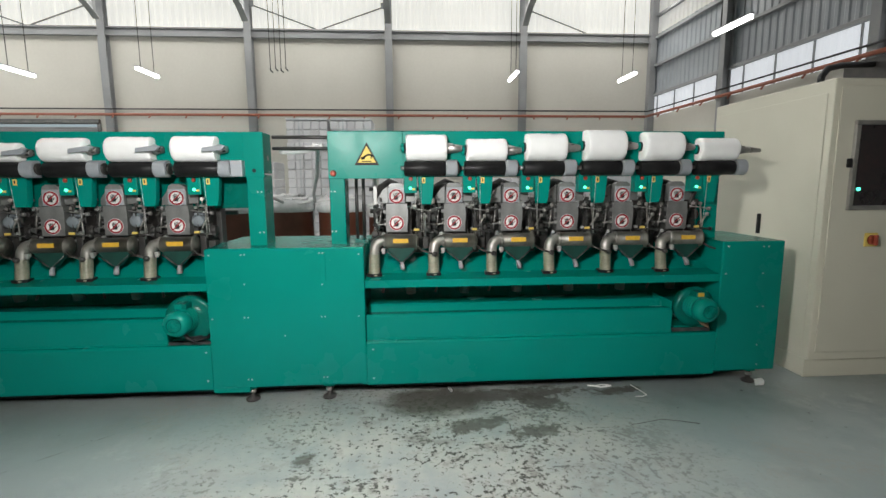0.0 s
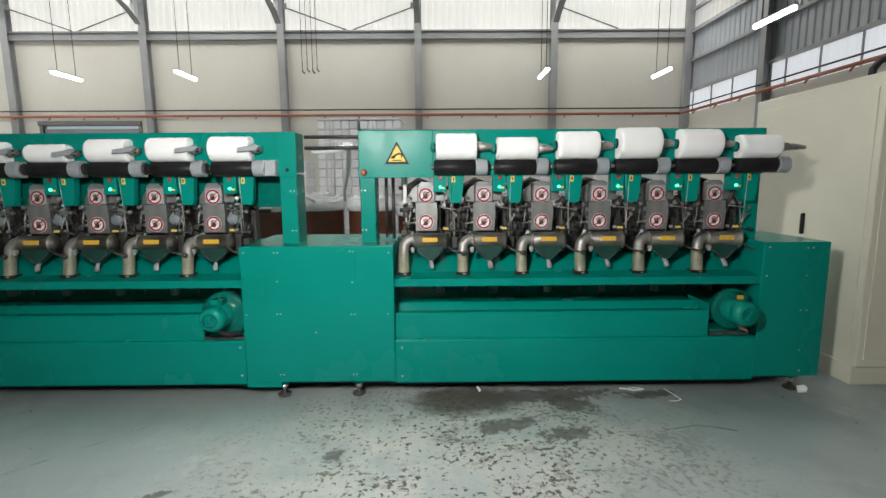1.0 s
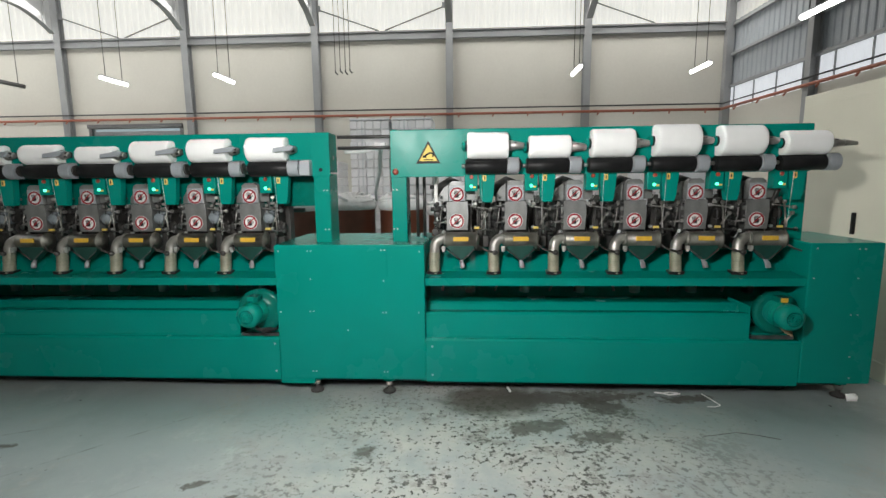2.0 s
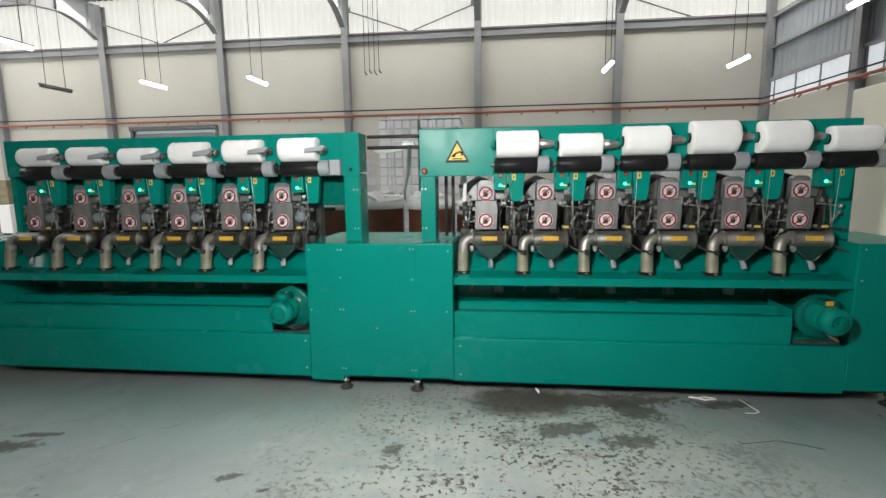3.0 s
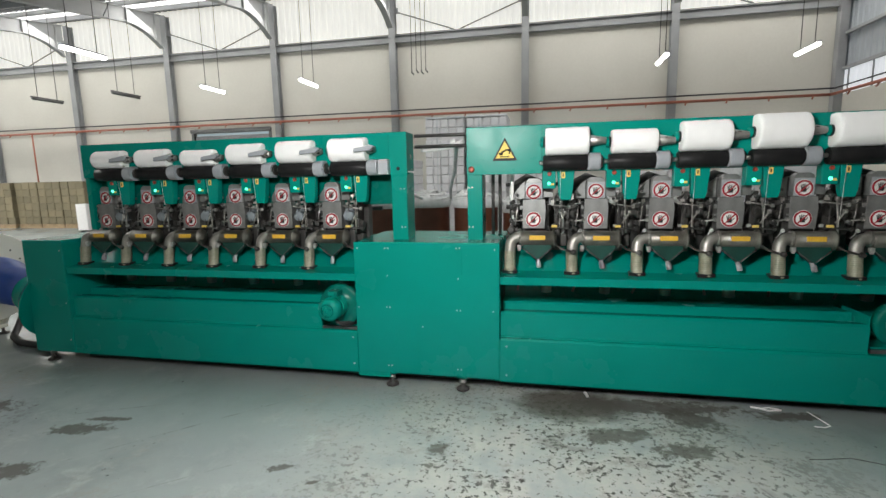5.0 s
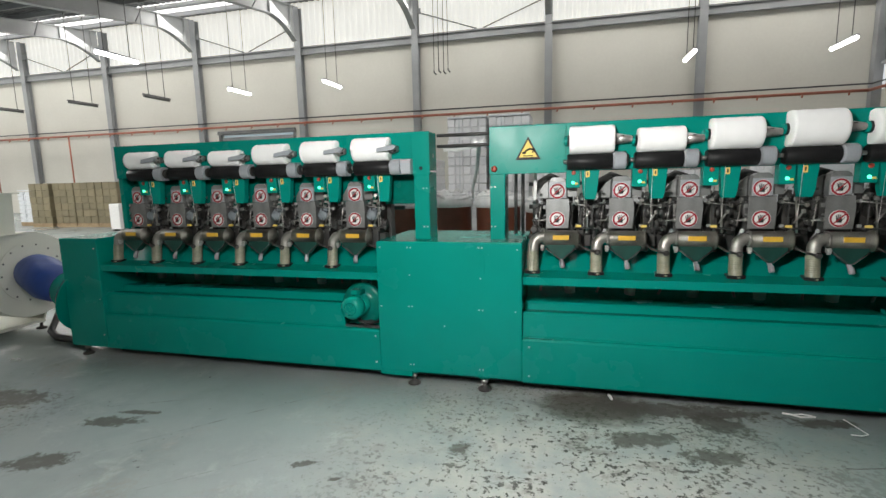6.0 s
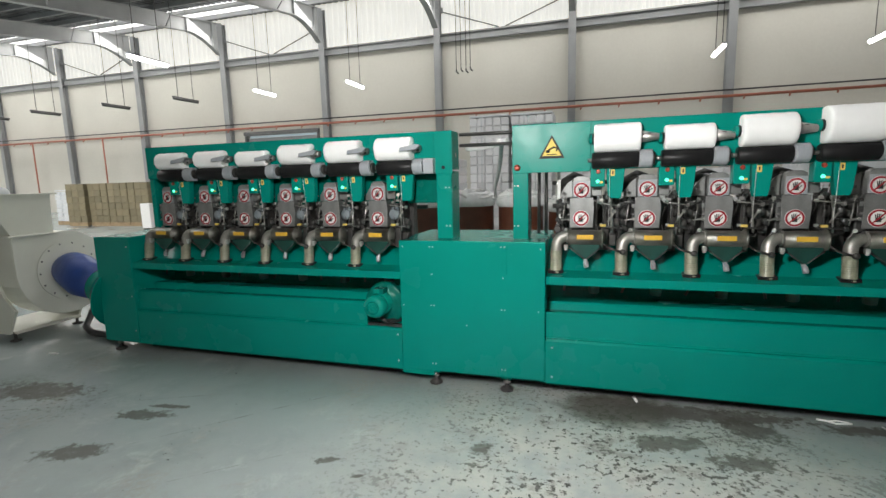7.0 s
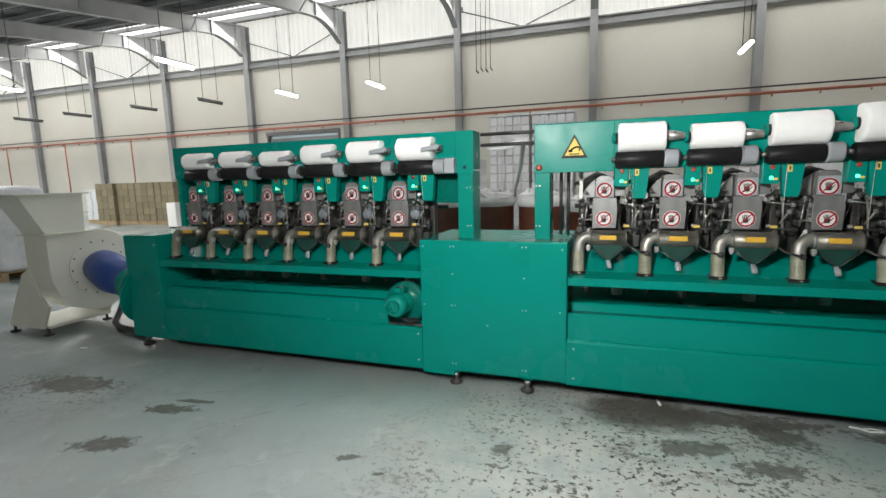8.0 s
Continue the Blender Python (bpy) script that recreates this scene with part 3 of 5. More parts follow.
# columns and top beams
def column(x0, x1, y0, y1):
    bm = B()
    box(bm, x0, y0, 1.0, x1, y1, 1.46, 0.006)
    c = part("upright", bm, M_GREEN, machine)
    for z in (1.09, 1.35):
        for dx in (-0.012, 0.012):
            xs = x0 + 0.022 + dx if x0 > -0.5 else x1 - 0.03 + dx
            part("screw", cyl(B(), (xs, y0 - 0.003, z), (xs, y0 + 0.002, z), 0.0055, seg=8), M_SCREW, c)


column(-0.81, -0.7, 2.85, 3.04)
column(-0.29, -0.19, 2.86, 3.04)
lbeam = part("top_beam", box(B(), -3.345, 2.86, 1.47, -0.698, 3.04, 1.728, 0.006), M_GREEN, machine)
part("side_plate", box(B(), -0.82, 2.846, 1.445, -0.693, 2.857, 1.726, 0.003), M_GREEN, machine)
rbeam = part("top_beam", box(B(), -0.29, 2.86, 1.442, 2.36, 3.04, 1.736, 0.006), M_GREEN, machine)
part("front_panel", box(B(), -0.292, 2.850, 1.431, 0.19, 2.857, 1.731, 0.003), M_GREEN_GLOSS, machine)
part("plug", cyl(B(), (-0.755, 2.84, 1.485), (-0.755, 2.85, 1.485), 0.012, seg=12), M_BLACK, machine)
part("red_knob", lathe(B(), [(0, 0.019), (0.01, 0.02), (0.016, 0.016), (0.02, 0.007)], Matrix.Translation((-0.259, 2.85, 1.466)) @ pose(0, 0, 0, 90), 18), M_REDBTN, machine, "worn red push knob")
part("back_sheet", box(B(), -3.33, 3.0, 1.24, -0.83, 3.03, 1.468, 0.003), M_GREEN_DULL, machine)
# end uprights
part("end_upright", box(B(), -3.375, 2.9, 0.98, -3.33, 3.12, 1.73, 0.005), M_GREEN, machine)
part("end_upright", box(B(), 2.29, 2.93, 0.98, 2.39, 3.12, 1.73, 0.005), M_GREEN, machine)

# warning triangle on the front panel
def triangle(cx, cz, w, h, y):
    bm = B()
    prism(bm, [(cx - w / 2, cz - h / 2), (cx + w / 2, cz - h / 2), (cx, cz + h / 2)], 'y', y - 0.003, y)
    sign = part("warning_sign", bm, M_SIGNBLACK, machine, "yellow triangular warning sign with a black border")
    k = 0.74
    oz = cz - h * 0.022
    bm = B()
    prism(bm, [(cx - w / 2 * k, oz - h / 2 * k), (cx + w / 2 * k, oz - h / 2 * k), (cx, oz + h / 2 * k)], 'y', y - 0.005, y - 0.003)
    part("yellow_field", bm, M_SIGNYELLOW, sign)
    bm = B()
    y2 = y - 0.0065
    tube(bm, [(cx + 0.035, y2, cz - 0.01), (cx + 0.01, y2, cz - 0.005), (cx - 0.02, y2, cz - 0.022)], 0.0055, 6)
    tube(bm, [(cx + 0.035, y2, cz - 0.01), (cx + 0.028, y2, cz - 0.03)], 0.005, 6)
    tube(bm, [(cx - 0.035, y2, cz - 0.03), (cx - 0.012, y2, cz - 0.028)], 0.008, 6)
    tube(bm, [(cx - 0.03, y2, cz - 0.048), (cx + 0.03, y2, cz - 0.048)], 0.003, 6)
    part("symbol", bm, M_SIGNBLACK, sign)


triangle(-0.043, 1.59, 0.158, 0.145, 2.849)

# lower body, section by section: base panels, ledge, recess and sloping apron
def section(x0, x1, left):
    prof = [(FY + 0.015, 0.09), (FY + 0.015, 0.369), (FY + 0.019, 0.375), (FY + 0.045, 0.378)]
    n0, n1 = (x0, x1 - 0.275) if left else (x0, x1 - 0.3)
    base = part("base_panel", folded(B(), prof, x0, x1, 0.008), M_GREEN, machine)
    part("ledge_panel", folded(B(), [(FY + 0.036, 0.377), (FY + 0.036, 0.389), (FY + 0.041, 0.395), (FY + 0.041, 0.54), (FY + 0.047, 0.547), (FY + 0.06, 0.546), (FY + 0.2, 0.522)], n0, n1, 0.006), M_GREEN, machine)
    part("trough", folded(B(), [(FY + 0.196, 0.522), (FY + 0.199, 0.57), (FY + 0.205, 0.576), (FY + 0.42, 0.56)], n0, n1, 0.006), M_GREEN, machine)
    part("notch_cheek", box(B(), n1 - 0.006, FY + 0.042, 0.378, n1 + 0.002, FY + 0.3, 0.6, 0.002), M_GREEN, machine)
    # notch floor and recess back: machine green darkened for the shade inside them
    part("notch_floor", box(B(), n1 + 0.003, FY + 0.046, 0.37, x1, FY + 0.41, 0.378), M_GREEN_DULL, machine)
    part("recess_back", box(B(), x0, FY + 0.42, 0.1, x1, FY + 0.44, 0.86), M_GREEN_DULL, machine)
    # black fillers for the shaded gap below base panel and end cabinet
    part("shade_skirt", box(B(), x0, FY + 0.11, 0.03, x1, FY + 0.6, 0.088), M_BLACK, machine)
    ex0, ex1 = (x0 - 0.36, x0) if left else (x1, x1 + 0.38)
    part("shade_skirt", box(B(), ex0, FY + 0.16, 0.035, ex1, FY + 0.6, 0.108), M_BLACK, machine)
    part("rear_panel", box(B(), x0, FY + 0.62, 0.1, x1, FY + 0.64, 0.98), M_GREEN, machine)
    part("apron", folded(B(), [(FY + 0.02, 0.737), (FY + 0.014, 0.78), (FY + 0.15, 0.8), (FY + 0.38, 0.94), (FY + 0.46, 1.0)], x0, x1, 0.006), M_GREEN, machine)
    for i in range(5 if not left else 2):
        x = x0 + 0.04 + i * 0.5 if not left else x1 - 0.03 - 0.01 * i
        if left:
            part("screw", cyl(B(), (x1 - 0.03, FY + 0.005, 0.15 + 0.19 * i), (x1 - 0.03, FY + 0.016, 0.15 + 0.19 * i), 0.007, seg=8), M_SCREW, base)
        elif i == 0:
            for z in (0.135, 0.33):
                part("screw", cyl(B(), (x, FY + 0.005, z), (x, FY + 0.016, z), 0.007, seg=8), M_SCREW, base)
        else:
            for z in (0.42, 0.525):
                part("screw", cyl(B(), (x + 0.02, FY + 0.048, z), (x + 0.02, FY + 0.056, z), 0.005, seg=8), M_SCREW, base)
    # clutter of fittings in the dark recess
    rng = random.Random(5 if left else 9)
    k = int((x1 - x0) / 0.19)
    for i in range(k):
        x = x0 + 0.1 + i * 0.19
        bm = B()
        if i % 2:
            cyl(bm, (x, FY + 0.32, 0.63), (x + rng.uniform(-0.02, 0.02), FY + 0.3, 0.8), 0.035, seg=12)
            part("suction_stub", bm, M_PIPE, machine)
        else:
            tube(bm, [(x, FY + 0.3, 0.8), (x + 0.01, FY + 0.25, 0.73), (x + rng.uniform(-0.03, 0.03), FY + 0.24, 0.65)], 0.008, 6)
            part("rod", bm, M_MID, machine)


section(-0.062, 2.295, False)
section(-3.45, -1.047, True)

# end cabinets
rend = part("end_cabinet", box(B(), 2.297, FY, 0.11, 2.73, 3.36, 1.008, 0.008), M_GREEN, machine)
part("strap", box(B(), 2.58, FY - 0.003, 0.88, 2.595, FY + 0.002, 0.985), M_GREEN, rend)
for x, z in ((2.335, 0.975), (2.58, 0.97), (2.615, 0.97), (2.33, 0.79), (2.59, 0.79), (2.57, 0.56), (2.61, 0.56), (2.59, 0.29), (2.6, 0.15)):
    part("screw", cyl(B(), (x, FY - 0.004, z), (x, FY + 0.002, z), 0.005, seg=8), M_SCREW, rend)
lend = part("end_cabinet", box(B(), -3.84, FY, 0.09, -3.452, 3.36, 1.0, 0.008), M_GREEN, machine)
for z in (0.92, 0.5, 0.2):
    part("screw", cyl(B(), (-3.48, FY - 0.004, z), (-3.48, FY + 0.002, z), 0.005, seg=8), M_SCREW, lend)


# blower motors beside the cabinets
def blower(x, z, s, label):
    """Volute housing on the axis along y with its motor in front; s: the side the motor lies to."""
    ax = x - 0.01
    vr = 0.15 if s < 0 else 0.135
    bm = B()
    lathe(bm, [(0, vr - 0.02), (0.012, vr), (0.055, vr), (0.062, vr - 0.012), (0.066, vr - 0.02), (0.064, vr - 0.045), (0.074, vr - 0.055), (0.08, 0.05)], Matrix.Translation((x, FY + 0.09, z - 0.02)) @ pose(0, 0, 0, 90), 36)
    bl = part("blower", bm, M_GREEN_DULL, machine, label)
    my = FY - 0.15
    bm = B()
    lathe(bm, [(0, 0.02), (0.002, 0.05), (0.012, 0.07), (0.03, 0.077), (0.05, 0.08), (0.075, 0.08), (0.08, 0.074)] + [(0.08 + 0.012 * k + d, 0.076 + 0.006 * (k % 2)) for k in range(10) for d in (0.001, 0.011)] + [(0.215, 0.07)], Matrix.Translation((ax, my, z - 0.01)) @ pose(0, 0, 0, -90), 30)
    part("motor", bm, M_GREEN_GLOSS, bl)
    bm = B()
    for i in range(3):
        lathe(bm, [(0, 0.018 + 0.013 * i), (0.004, 0.018 + 0.013 * i), (0.004, 0.013 + 0.013 * i), (0, 0.013 + 0.013 * i)], Matrix.Translation((ax, my - 0.003, z - 0.01)) @ pose(0, 0, 0, -90), 24, caps=False)
    part("fan_grille", bm, M_GREEN_DULL, bl)
    part("terminal_box", box(B(), ax - 0.04, my + 0.09, z + 0.065, ax + 0.04, my + 0.17, z + 0.1, 0.006), M_GREEN_DULL, bl)
    bm = B()
    box(bm, x - 0.14, FY + 0.035, z - 0.192, x + 0.12, FY + 0.06, z - 0.172)
    part("mount_rail", bm, M_MID, bl)
    part("mount_plate", box(B(), x - 0.125, FY + 0.06, z - 0.172, x + 0.11, FY + 0.2, z - 0.16, 0.003), M_GREEN, bl)
    bm = B()
    for k in range(3):
        tube(bm, [(ax - 0.01, my + 0.12, z - 0.08), (ax + 0.02 + 0.02 * k, my + 0.1, z - 0.12 - 0.01 * k), (x + 0.09 + 0.01 * k, FY + 0.05, z - 0.135 - 0.005 * k), (x + 0.13, FY + 0.1, z - 0.11)], 0.007, 6)
    part("motor_cable", bm, M_TAN if s > 0 else M_CABLE, bl)
    part("label_plate", box(B(), ax - 0.03, my + 0.088, z + 0.072, ax + 0.012, my + 0.1, z + 0.098), M_YELLOW if s > 0 else M_GREEN, bl)


blower(-1.175, 0.575, -1, "green cast blower with a ribbed electric motor")
blower(2.15, 0.58, 1, "green cast blower with a ribbed electric motor and tan cables")


# ---- spinning heads: meshes drawn once about x = 0, then set along the machine ----
PY = 2.93
HM = {}


def keep(name, bm, material):
    HM[name] = mesh_of(name, bm, material)


# rear casting that carries the head
bm = B()
box(bm, -0.075, PY + 0.05, 1.0, 0.10, PY + 0.24, 1.24, 0.01)
box(bm, -0.055, PY + 0.05, 1.24, 0.065, PY + 0.2, 1.385, 0.012)
box(bm, -0.05, PY + 0.1, 0.9, 0.13, PY + 0.22, 1.02, 0.008)
keep("casting", bm, M_MID)
# upper guard: a bent plate with a curved crown
crown = [(-0.055, 1.268), (0.06, 1.268), (0.06, 1.35), (0.052, 1.39), (0.03, 1.404), (-0.03, 1.404), (-0.05, 1.39), (-0.055, 1.35)]
bm = prism(B(), crown, 'y', PY - 0.006, PY + 0.05, 0.004)
keep("upper_guard", bm, M_PLATE)
bm = B()
prism(bm, [(-0.07, 1.075), (0.072, 1.075), (0.078, 1.2), (0.072, 1.266), (-0.07, 1.266)], 'y', PY - 0.02, PY - 0.012, 0.002)
prism(bm, [(PY - 0.012, 1.075), (PY + 0.06, 1.075), (PY + 0.06, 1.266), (PY - 0.012, 1.266)], 'x', 0.066, 0.072)
box(bm, -0.09, PY - 0.018, 1.2, -0.07, PY - 0.012, 1.225, 0.002, 1)
box(bm, -0.085, PY - 0.018, 1.155, -0.07, PY - 0.012, 1.165, 0.002, 1)
keep("lower_guard", bm, M_PLATE)
# side wing beside the upper guard
bm = B()
prism(bm, [(0.062, 1.275), (0.125, 1.275), (0.125, 1.345), (0.09, 1.36), (0.062, 1.36)], 'y', PY + 0.02, PY + 0.035, 0.003)
keep("wing_plate", bm, M_PLATE)
bm = B()
prism(bm, [(-0.13, 1.265), (-0.058, 1.265), (-0.058, 1.385), (-0.09, 1.36), (-0.125, 1.31)], 'y', PY + 0.06, PY + 0.08, 0.003)
keep("side_shield", bm, M_PLATE)


def ring_disc(bm, cx, cz, y, r, hole=0.0, seg=28, t=0.002):
    m = Matrix.Translation((cx, y, cz)) @ pose(0, 0, 0, 90)
    if hole:
        lathe(bm, [(0, r), (t, r), (t, hole), (0, hole), (0, r)], m, seg, caps=False)
    else:
        lathe(bm, [(0, r), (t, r)], m, seg)
    return bm


def sign_meshes(tag, cz, y):
    keep("sign_disc" + tag, ring_disc(B(), 0, cz, y, 0.050), M_SIGNWHITE)
    bm = ring_disc(B(), 0, cz, y - 0.002, 0.0475, 0.037)
    box(bm, -0.041, y - 0.0075, cz - 0.0035, 0.041, y - 0.006, cz + 0.0035)
    bmesh.ops.rotate(bm, verts=bm.verts[-8:], cent=(0, y, cz), matrix=Matrix.Rotation(radians(-45), 3, 'Y'))
    keep("red_ring" + tag, bm, M_SIGNRED)
    bm = B()
    y1 = y - 0.004
    box(bm, -0.016, y1 - 0.0012, cz - 0.022, 0.012, y1, cz + 0.002, 0.0005, 1)
    for i, (dx, h, tilt) in enumerate(((-0.0135, 0.02, 0.004), (-0.0065, 0.025, 0.001), (0.0005, 0.024, -0.002), (0.0075, 0.02, -0.005))):
        prism(bm, [(dx - 0.0027, cz), (dx + 0.0027, cz), (dx + 0.0027 - tilt, cz + h), (dx - 0.0027 - tilt, cz + h)], 'y', y1 - 0.0012, y1)
    prism(bm, [(0.010, cz - 0.014), (0.012, cz - 0.006), (0.024, cz + 0.008), (0.027, cz + 0.004)], 'y', y1 - 0.0012, y1)
    keep("symbol" + tag, bm, M_SIGNBLACK)


sign_meshes("_upper", 1.314, PY - 0.0065)
sign_meshes("_lower", 1.135, PY - 0.0205)
# sticker backing on the upper guard
keep("label_backing", box(B(), -0.052, PY - 0.0085, 1.27, 0.056, PY - 0.0062, 1.372, 0.0008, 1), M_GREY)

# suction drum with flange, name plate, funnel and drain
DYC, DZC, DR = 2.845, 1.018, 0.05
bm = B()
m = Matrix.Translation((-0.075, DYC, DZC)) @ pose(0, 0, 0, 0, 90)
lathe(bm, [(0, 0.03), (0.0, DR - 0.004), (0.006, DR), (0.2, DR), (0.2, DR + 0.01), (0.21, DR + 0.01), (0.21, 0.03), (0.222, 0.028), (0.222, 0.01)], m, 32)
keep("suction_drum", bm, M_DRUM)
keep("name_plate", box(B(), -0.022, DYC - DR - 0.004, DZC - 0.004, 0.076, DYC - DR + 0.006, DZC + 0.024, 0.001, 1), M_YELLOW)
bm = B()
prism(bm, [(-0.065, DZC - 0.03), (0.115, DZC - 0.03), (0.115, DZC - 0.055), (0.045, 0.888), (0.018, 0.888), (-0.06, DZC - 0.055)], 'y', DYC - 0.03, DYC + 0.03, 0.004)
keep("funnel", bm, M_FUNNEL)
bm = B()
for a, b in (((-0.065, 0.957), (0.02, 0.89)), ((0.117, 0.957), (0.043, 0.89))):
    tube(bm, [(a[0], DYC - 0.032, a[1]), (b[0], DYC - 0.034, b[1])], 0.004, 6)
keep("funnel_rim", bm, M_MID)
bm = B()
cyl(bm, (0.03, DYC - 0.005, 0.895), (0.033, DYC - 0.03, 0.862), 0.012, seg=12)
cyl(bm, (0.033, DYC - 0.028, 0.872), (0.038, DYC - 0.04, 0.836), 0.0155, seg=14, bevel=0.003)
keep("drain_cap", bm, M_GREY)
# elbow pipe with its banded hose
pts = [(-0.07, DYC, DZC + 0.008), (-0.088, DYC, DZC + 0.008)]
pts += [(-0.088 - 0.056 * math.sin(radians(a)), DYC - 0.012 * a / 90, DZC - 0.048 + 0.056 * math.cos(radians(a))) for a in range(10, 91, 10)]
pts += [(-0.145, DYC - 0.016, DZC - 0.075), (-0.146, DYC - 0.02, 0.925)]
bm = tube(B(), pts, 0.034, 18)
lathe(bm, [(0, 0.037), (0, 0.044), (0.012, 0.044), (0.012, 0.037)], Matrix.Translation((-0.086, DYC, DZC + 0.008)) @ pose(0, 0, 0, 0, 90), 20, caps=False)
keep("elbow_pipe", bm, M_PIPE)
rings = []
for i in range(12):
    z = i * 0.012
    rings += [(z, 0.0345), (z + 0.003, 0.0365), (z + 0.008, 0.0365)]
bm = lathe(B(), rings, Matrix.Translation((-0.147, DYC - 0.036, 0.796)) @ pose(0, 0, 0, -7.0), 18)
keep("hose", bm, M_HOSE)
# flat black plate in place of the shaded notch where the hose enters
keep("slot_shade", prism(B(), [(-0.196, DYC - 0.06), (-0.15, DYC - 0.072), (-0.1, DYC - 0.058), (-0.108, DYC + 0.01), (-0.19, DYC + 0.012)], 'z', 0.79, 0.8155), M_BLACK)

# drive side: dark disc, pulleys, rods, levers and yarn guides
bm = B()
m = Matrix.Translation((0.128, PY + 0.07, 1.165)) @ pose(0, 0, 0, 90)
lathe(bm, [(0, 0.02), (0, 0.036), (0.02, 0.04), (0.085, 0.04), (0.1, 0.034), (0.103, 0.015)], m, 22)
box(bm, 0.1, PY + 0.0, 1.195, 0.156, PY + 0.06, 1.215, 0.006)
keep("drive_disc", bm, M_BLUEGREY)
for i, (x, dy, z, r) in enumerate(((0.155, 0.05, 1.17, 0.034), (0.2, 0.03, 1.1, 0.03), (0.175, 0.08, 1.25, 0.026), (-0.13, 0.02, 1.16, 0.022))):
    keep("pulley_%d" % i, cyl(B(), (x, PY + dy, z), (x + 0.03, PY + dy, z), r, seg=18, bevel=0.004), M_DARK)
bm = B()
box(bm, 0.125, PY - 0.01, 0.93, 0.17, PY + 0.14, 1.07, 0.008)
box(bm, 0.17, PY + 0.02, 0.955, 0.215, PY + 0.1, 1.03, 0.006)
box(bm, 0.14, PY + 0.07, 1.06, 0.185, PY + 0.15, 1.3, 0.006)
box(bm, 0.2, PY + 0.1, 1.0, 0.235, PY + 0.18, 1.26, 0.006)
keep("gearbox", bm, M_DARK)
rods = (((0.132, -0.03, 1.07), (0.136, -0.02, 1.27)), ((0.185, -0.025, 1.05), (0.178, 0.0, 1.25)), ((0.09, -0.02, 1.235), (0.225, -0.025, 1.215)), ((0.105, -0.035, 1.085), (0.24, -0.035, 1.075)),
        ((-0.12, 0.0, 1.09), (-0.1, 0.01, 1.25)), ((-0.145, 0.01, 1.12), (-0.075, -0.01, 1.13)), ((-0.15, 0.02, 1.2), (-0.08, 0.0, 1.235)), ((0.16, -0.04, 1.11), (0.2, -0.05, 1.18)))
for i, (a, b) in enumerate(rods):
    bm = B()
    tube(bm, [(a[0], PY + a[1], a[2]), ((a[0] + b[0]) / 2, PY + (a[1] + b[1]) / 2 - 0.004, (a[2] + b[2]) / 2), (b[0], PY + b[1], b[2])], 0.0055 if i % 2 else 0.004, 7)
    cyl(bm, (b[0] - 0.008, PY + b[1], b[2]), (b[0] + 0.008, PY + b[1], b[2]), 0.012, seg=10)
    keep("rod_%d" % i, bm, M_STEEL if i % 3 else M_MID)
bm = B()
box(bm, 0.115, PY - 0.055, 1.085, 0.15, PY - 0.04, 1.1, 0.002, 1)
keep("yellow_clip", bm, M_SIGNYELLOW)
bm = B()
tube(bm, [(0.137, DYC - 0.04, DZC - 0.03), (0.17, DYC - 0.06, DZC - 0.055), (0.235, DYC - 0.07, DZC - 0.075)], 0.006, 8)
lathe(bm, [(0, 0.01), (0.008, 0.016), (0.024, 0.016), (0.032, 0.009)], Matrix.Translation((0.232, DYC - 0.07, DZC - 0.073)) @ pose(0, 0, 0, 0, 105), 12)
keep("lever", bm, M_DARK)
bm = B()
box(bm, -0.098, DYC - 0.06, 0.955, -0.075, DYC - 0.03, 0.98, 0.004)
cyl(bm, (-0.087, DYC - 0.05, 0.945), (-0.087, DYC - 0.05, 0.957), 0.01, seg=10)
keep("clamp", bm, M_SCREW)
# fluff-catching comb housing seen beside the guards
bm = B()
lathe(bm, [(0, 0.03), (0, 0.05), (0.02, 0.055), (0.05, 0.05), (0.055, 0.02)], Matrix.Translation((-0.16, PY + 0.1, 1.18)) @ pose(0, 0, 0, 0, 90), 22)
cyl(bm, (-0.15, PY + 0.05, 1.24), (-0.13, PY + 0.02, 1.25), 0.014, seg=10)
cyl(bm, (-0.15, PY + 0.05, 1.12), (-0.13, PY + 0.0, 1.11), 0.016, seg=10)
keep("opening_roller", bm, M_MID)
bm = B()
tube(bm, [(0.0, PY + 0.1, 1.38), (-0.05, PY + 0.14, 1.40), (-0.11, PY + 0.18, 1.37), (-0.13, PY + 0.2, 1.3)], 0.03, 12, radii=[0.03, 0.034, 0.03, 0.026])
keep("feed_duct", bm, M_DARK)
# dark sheets added behind the head to block the bright view through its gaps
bm = B()
box(bm, -0.17, PY + 0.26, 1.0, 0.19, PY + 0.275, 1.22, 0.004)
box(bm, -0.12, PY + 0.26, 1.225, 0.1, PY + 0.272, 1.3, 0.004)
keep("gap_backing", bm, M_DARK)
bm = B()
box(bm, -0.165, PY + 0.08, 0.93, -0.1, PY + 0.2, 1.09, 0.008)
cyl(bm, (-0.15, PY + 0.02, 1.06), (-0.15, PY + 0.1, 1.06), 0.022, seg=14, bevel=0.003)
keep("valve", bm, M_DARK)

# take-off unit above each head: button box, tapered arm, drive roller and end cover
UY = 2.83
bm = box(B(), 0.052, PY - 0.075, 1.335, 0.138, PY - 0.01, 1.455, 0.005)
keep("button_box", bm, M_GREEN)
keep("red_button", lathe(B(), [(0, 0.013), (0.008, 0.013), (0.012, 0.009)], Matrix.Translation((0.098, PY - 0.074, 1.428)) @ pose(0, 0, 0, 90), 16), M_REDBTN)
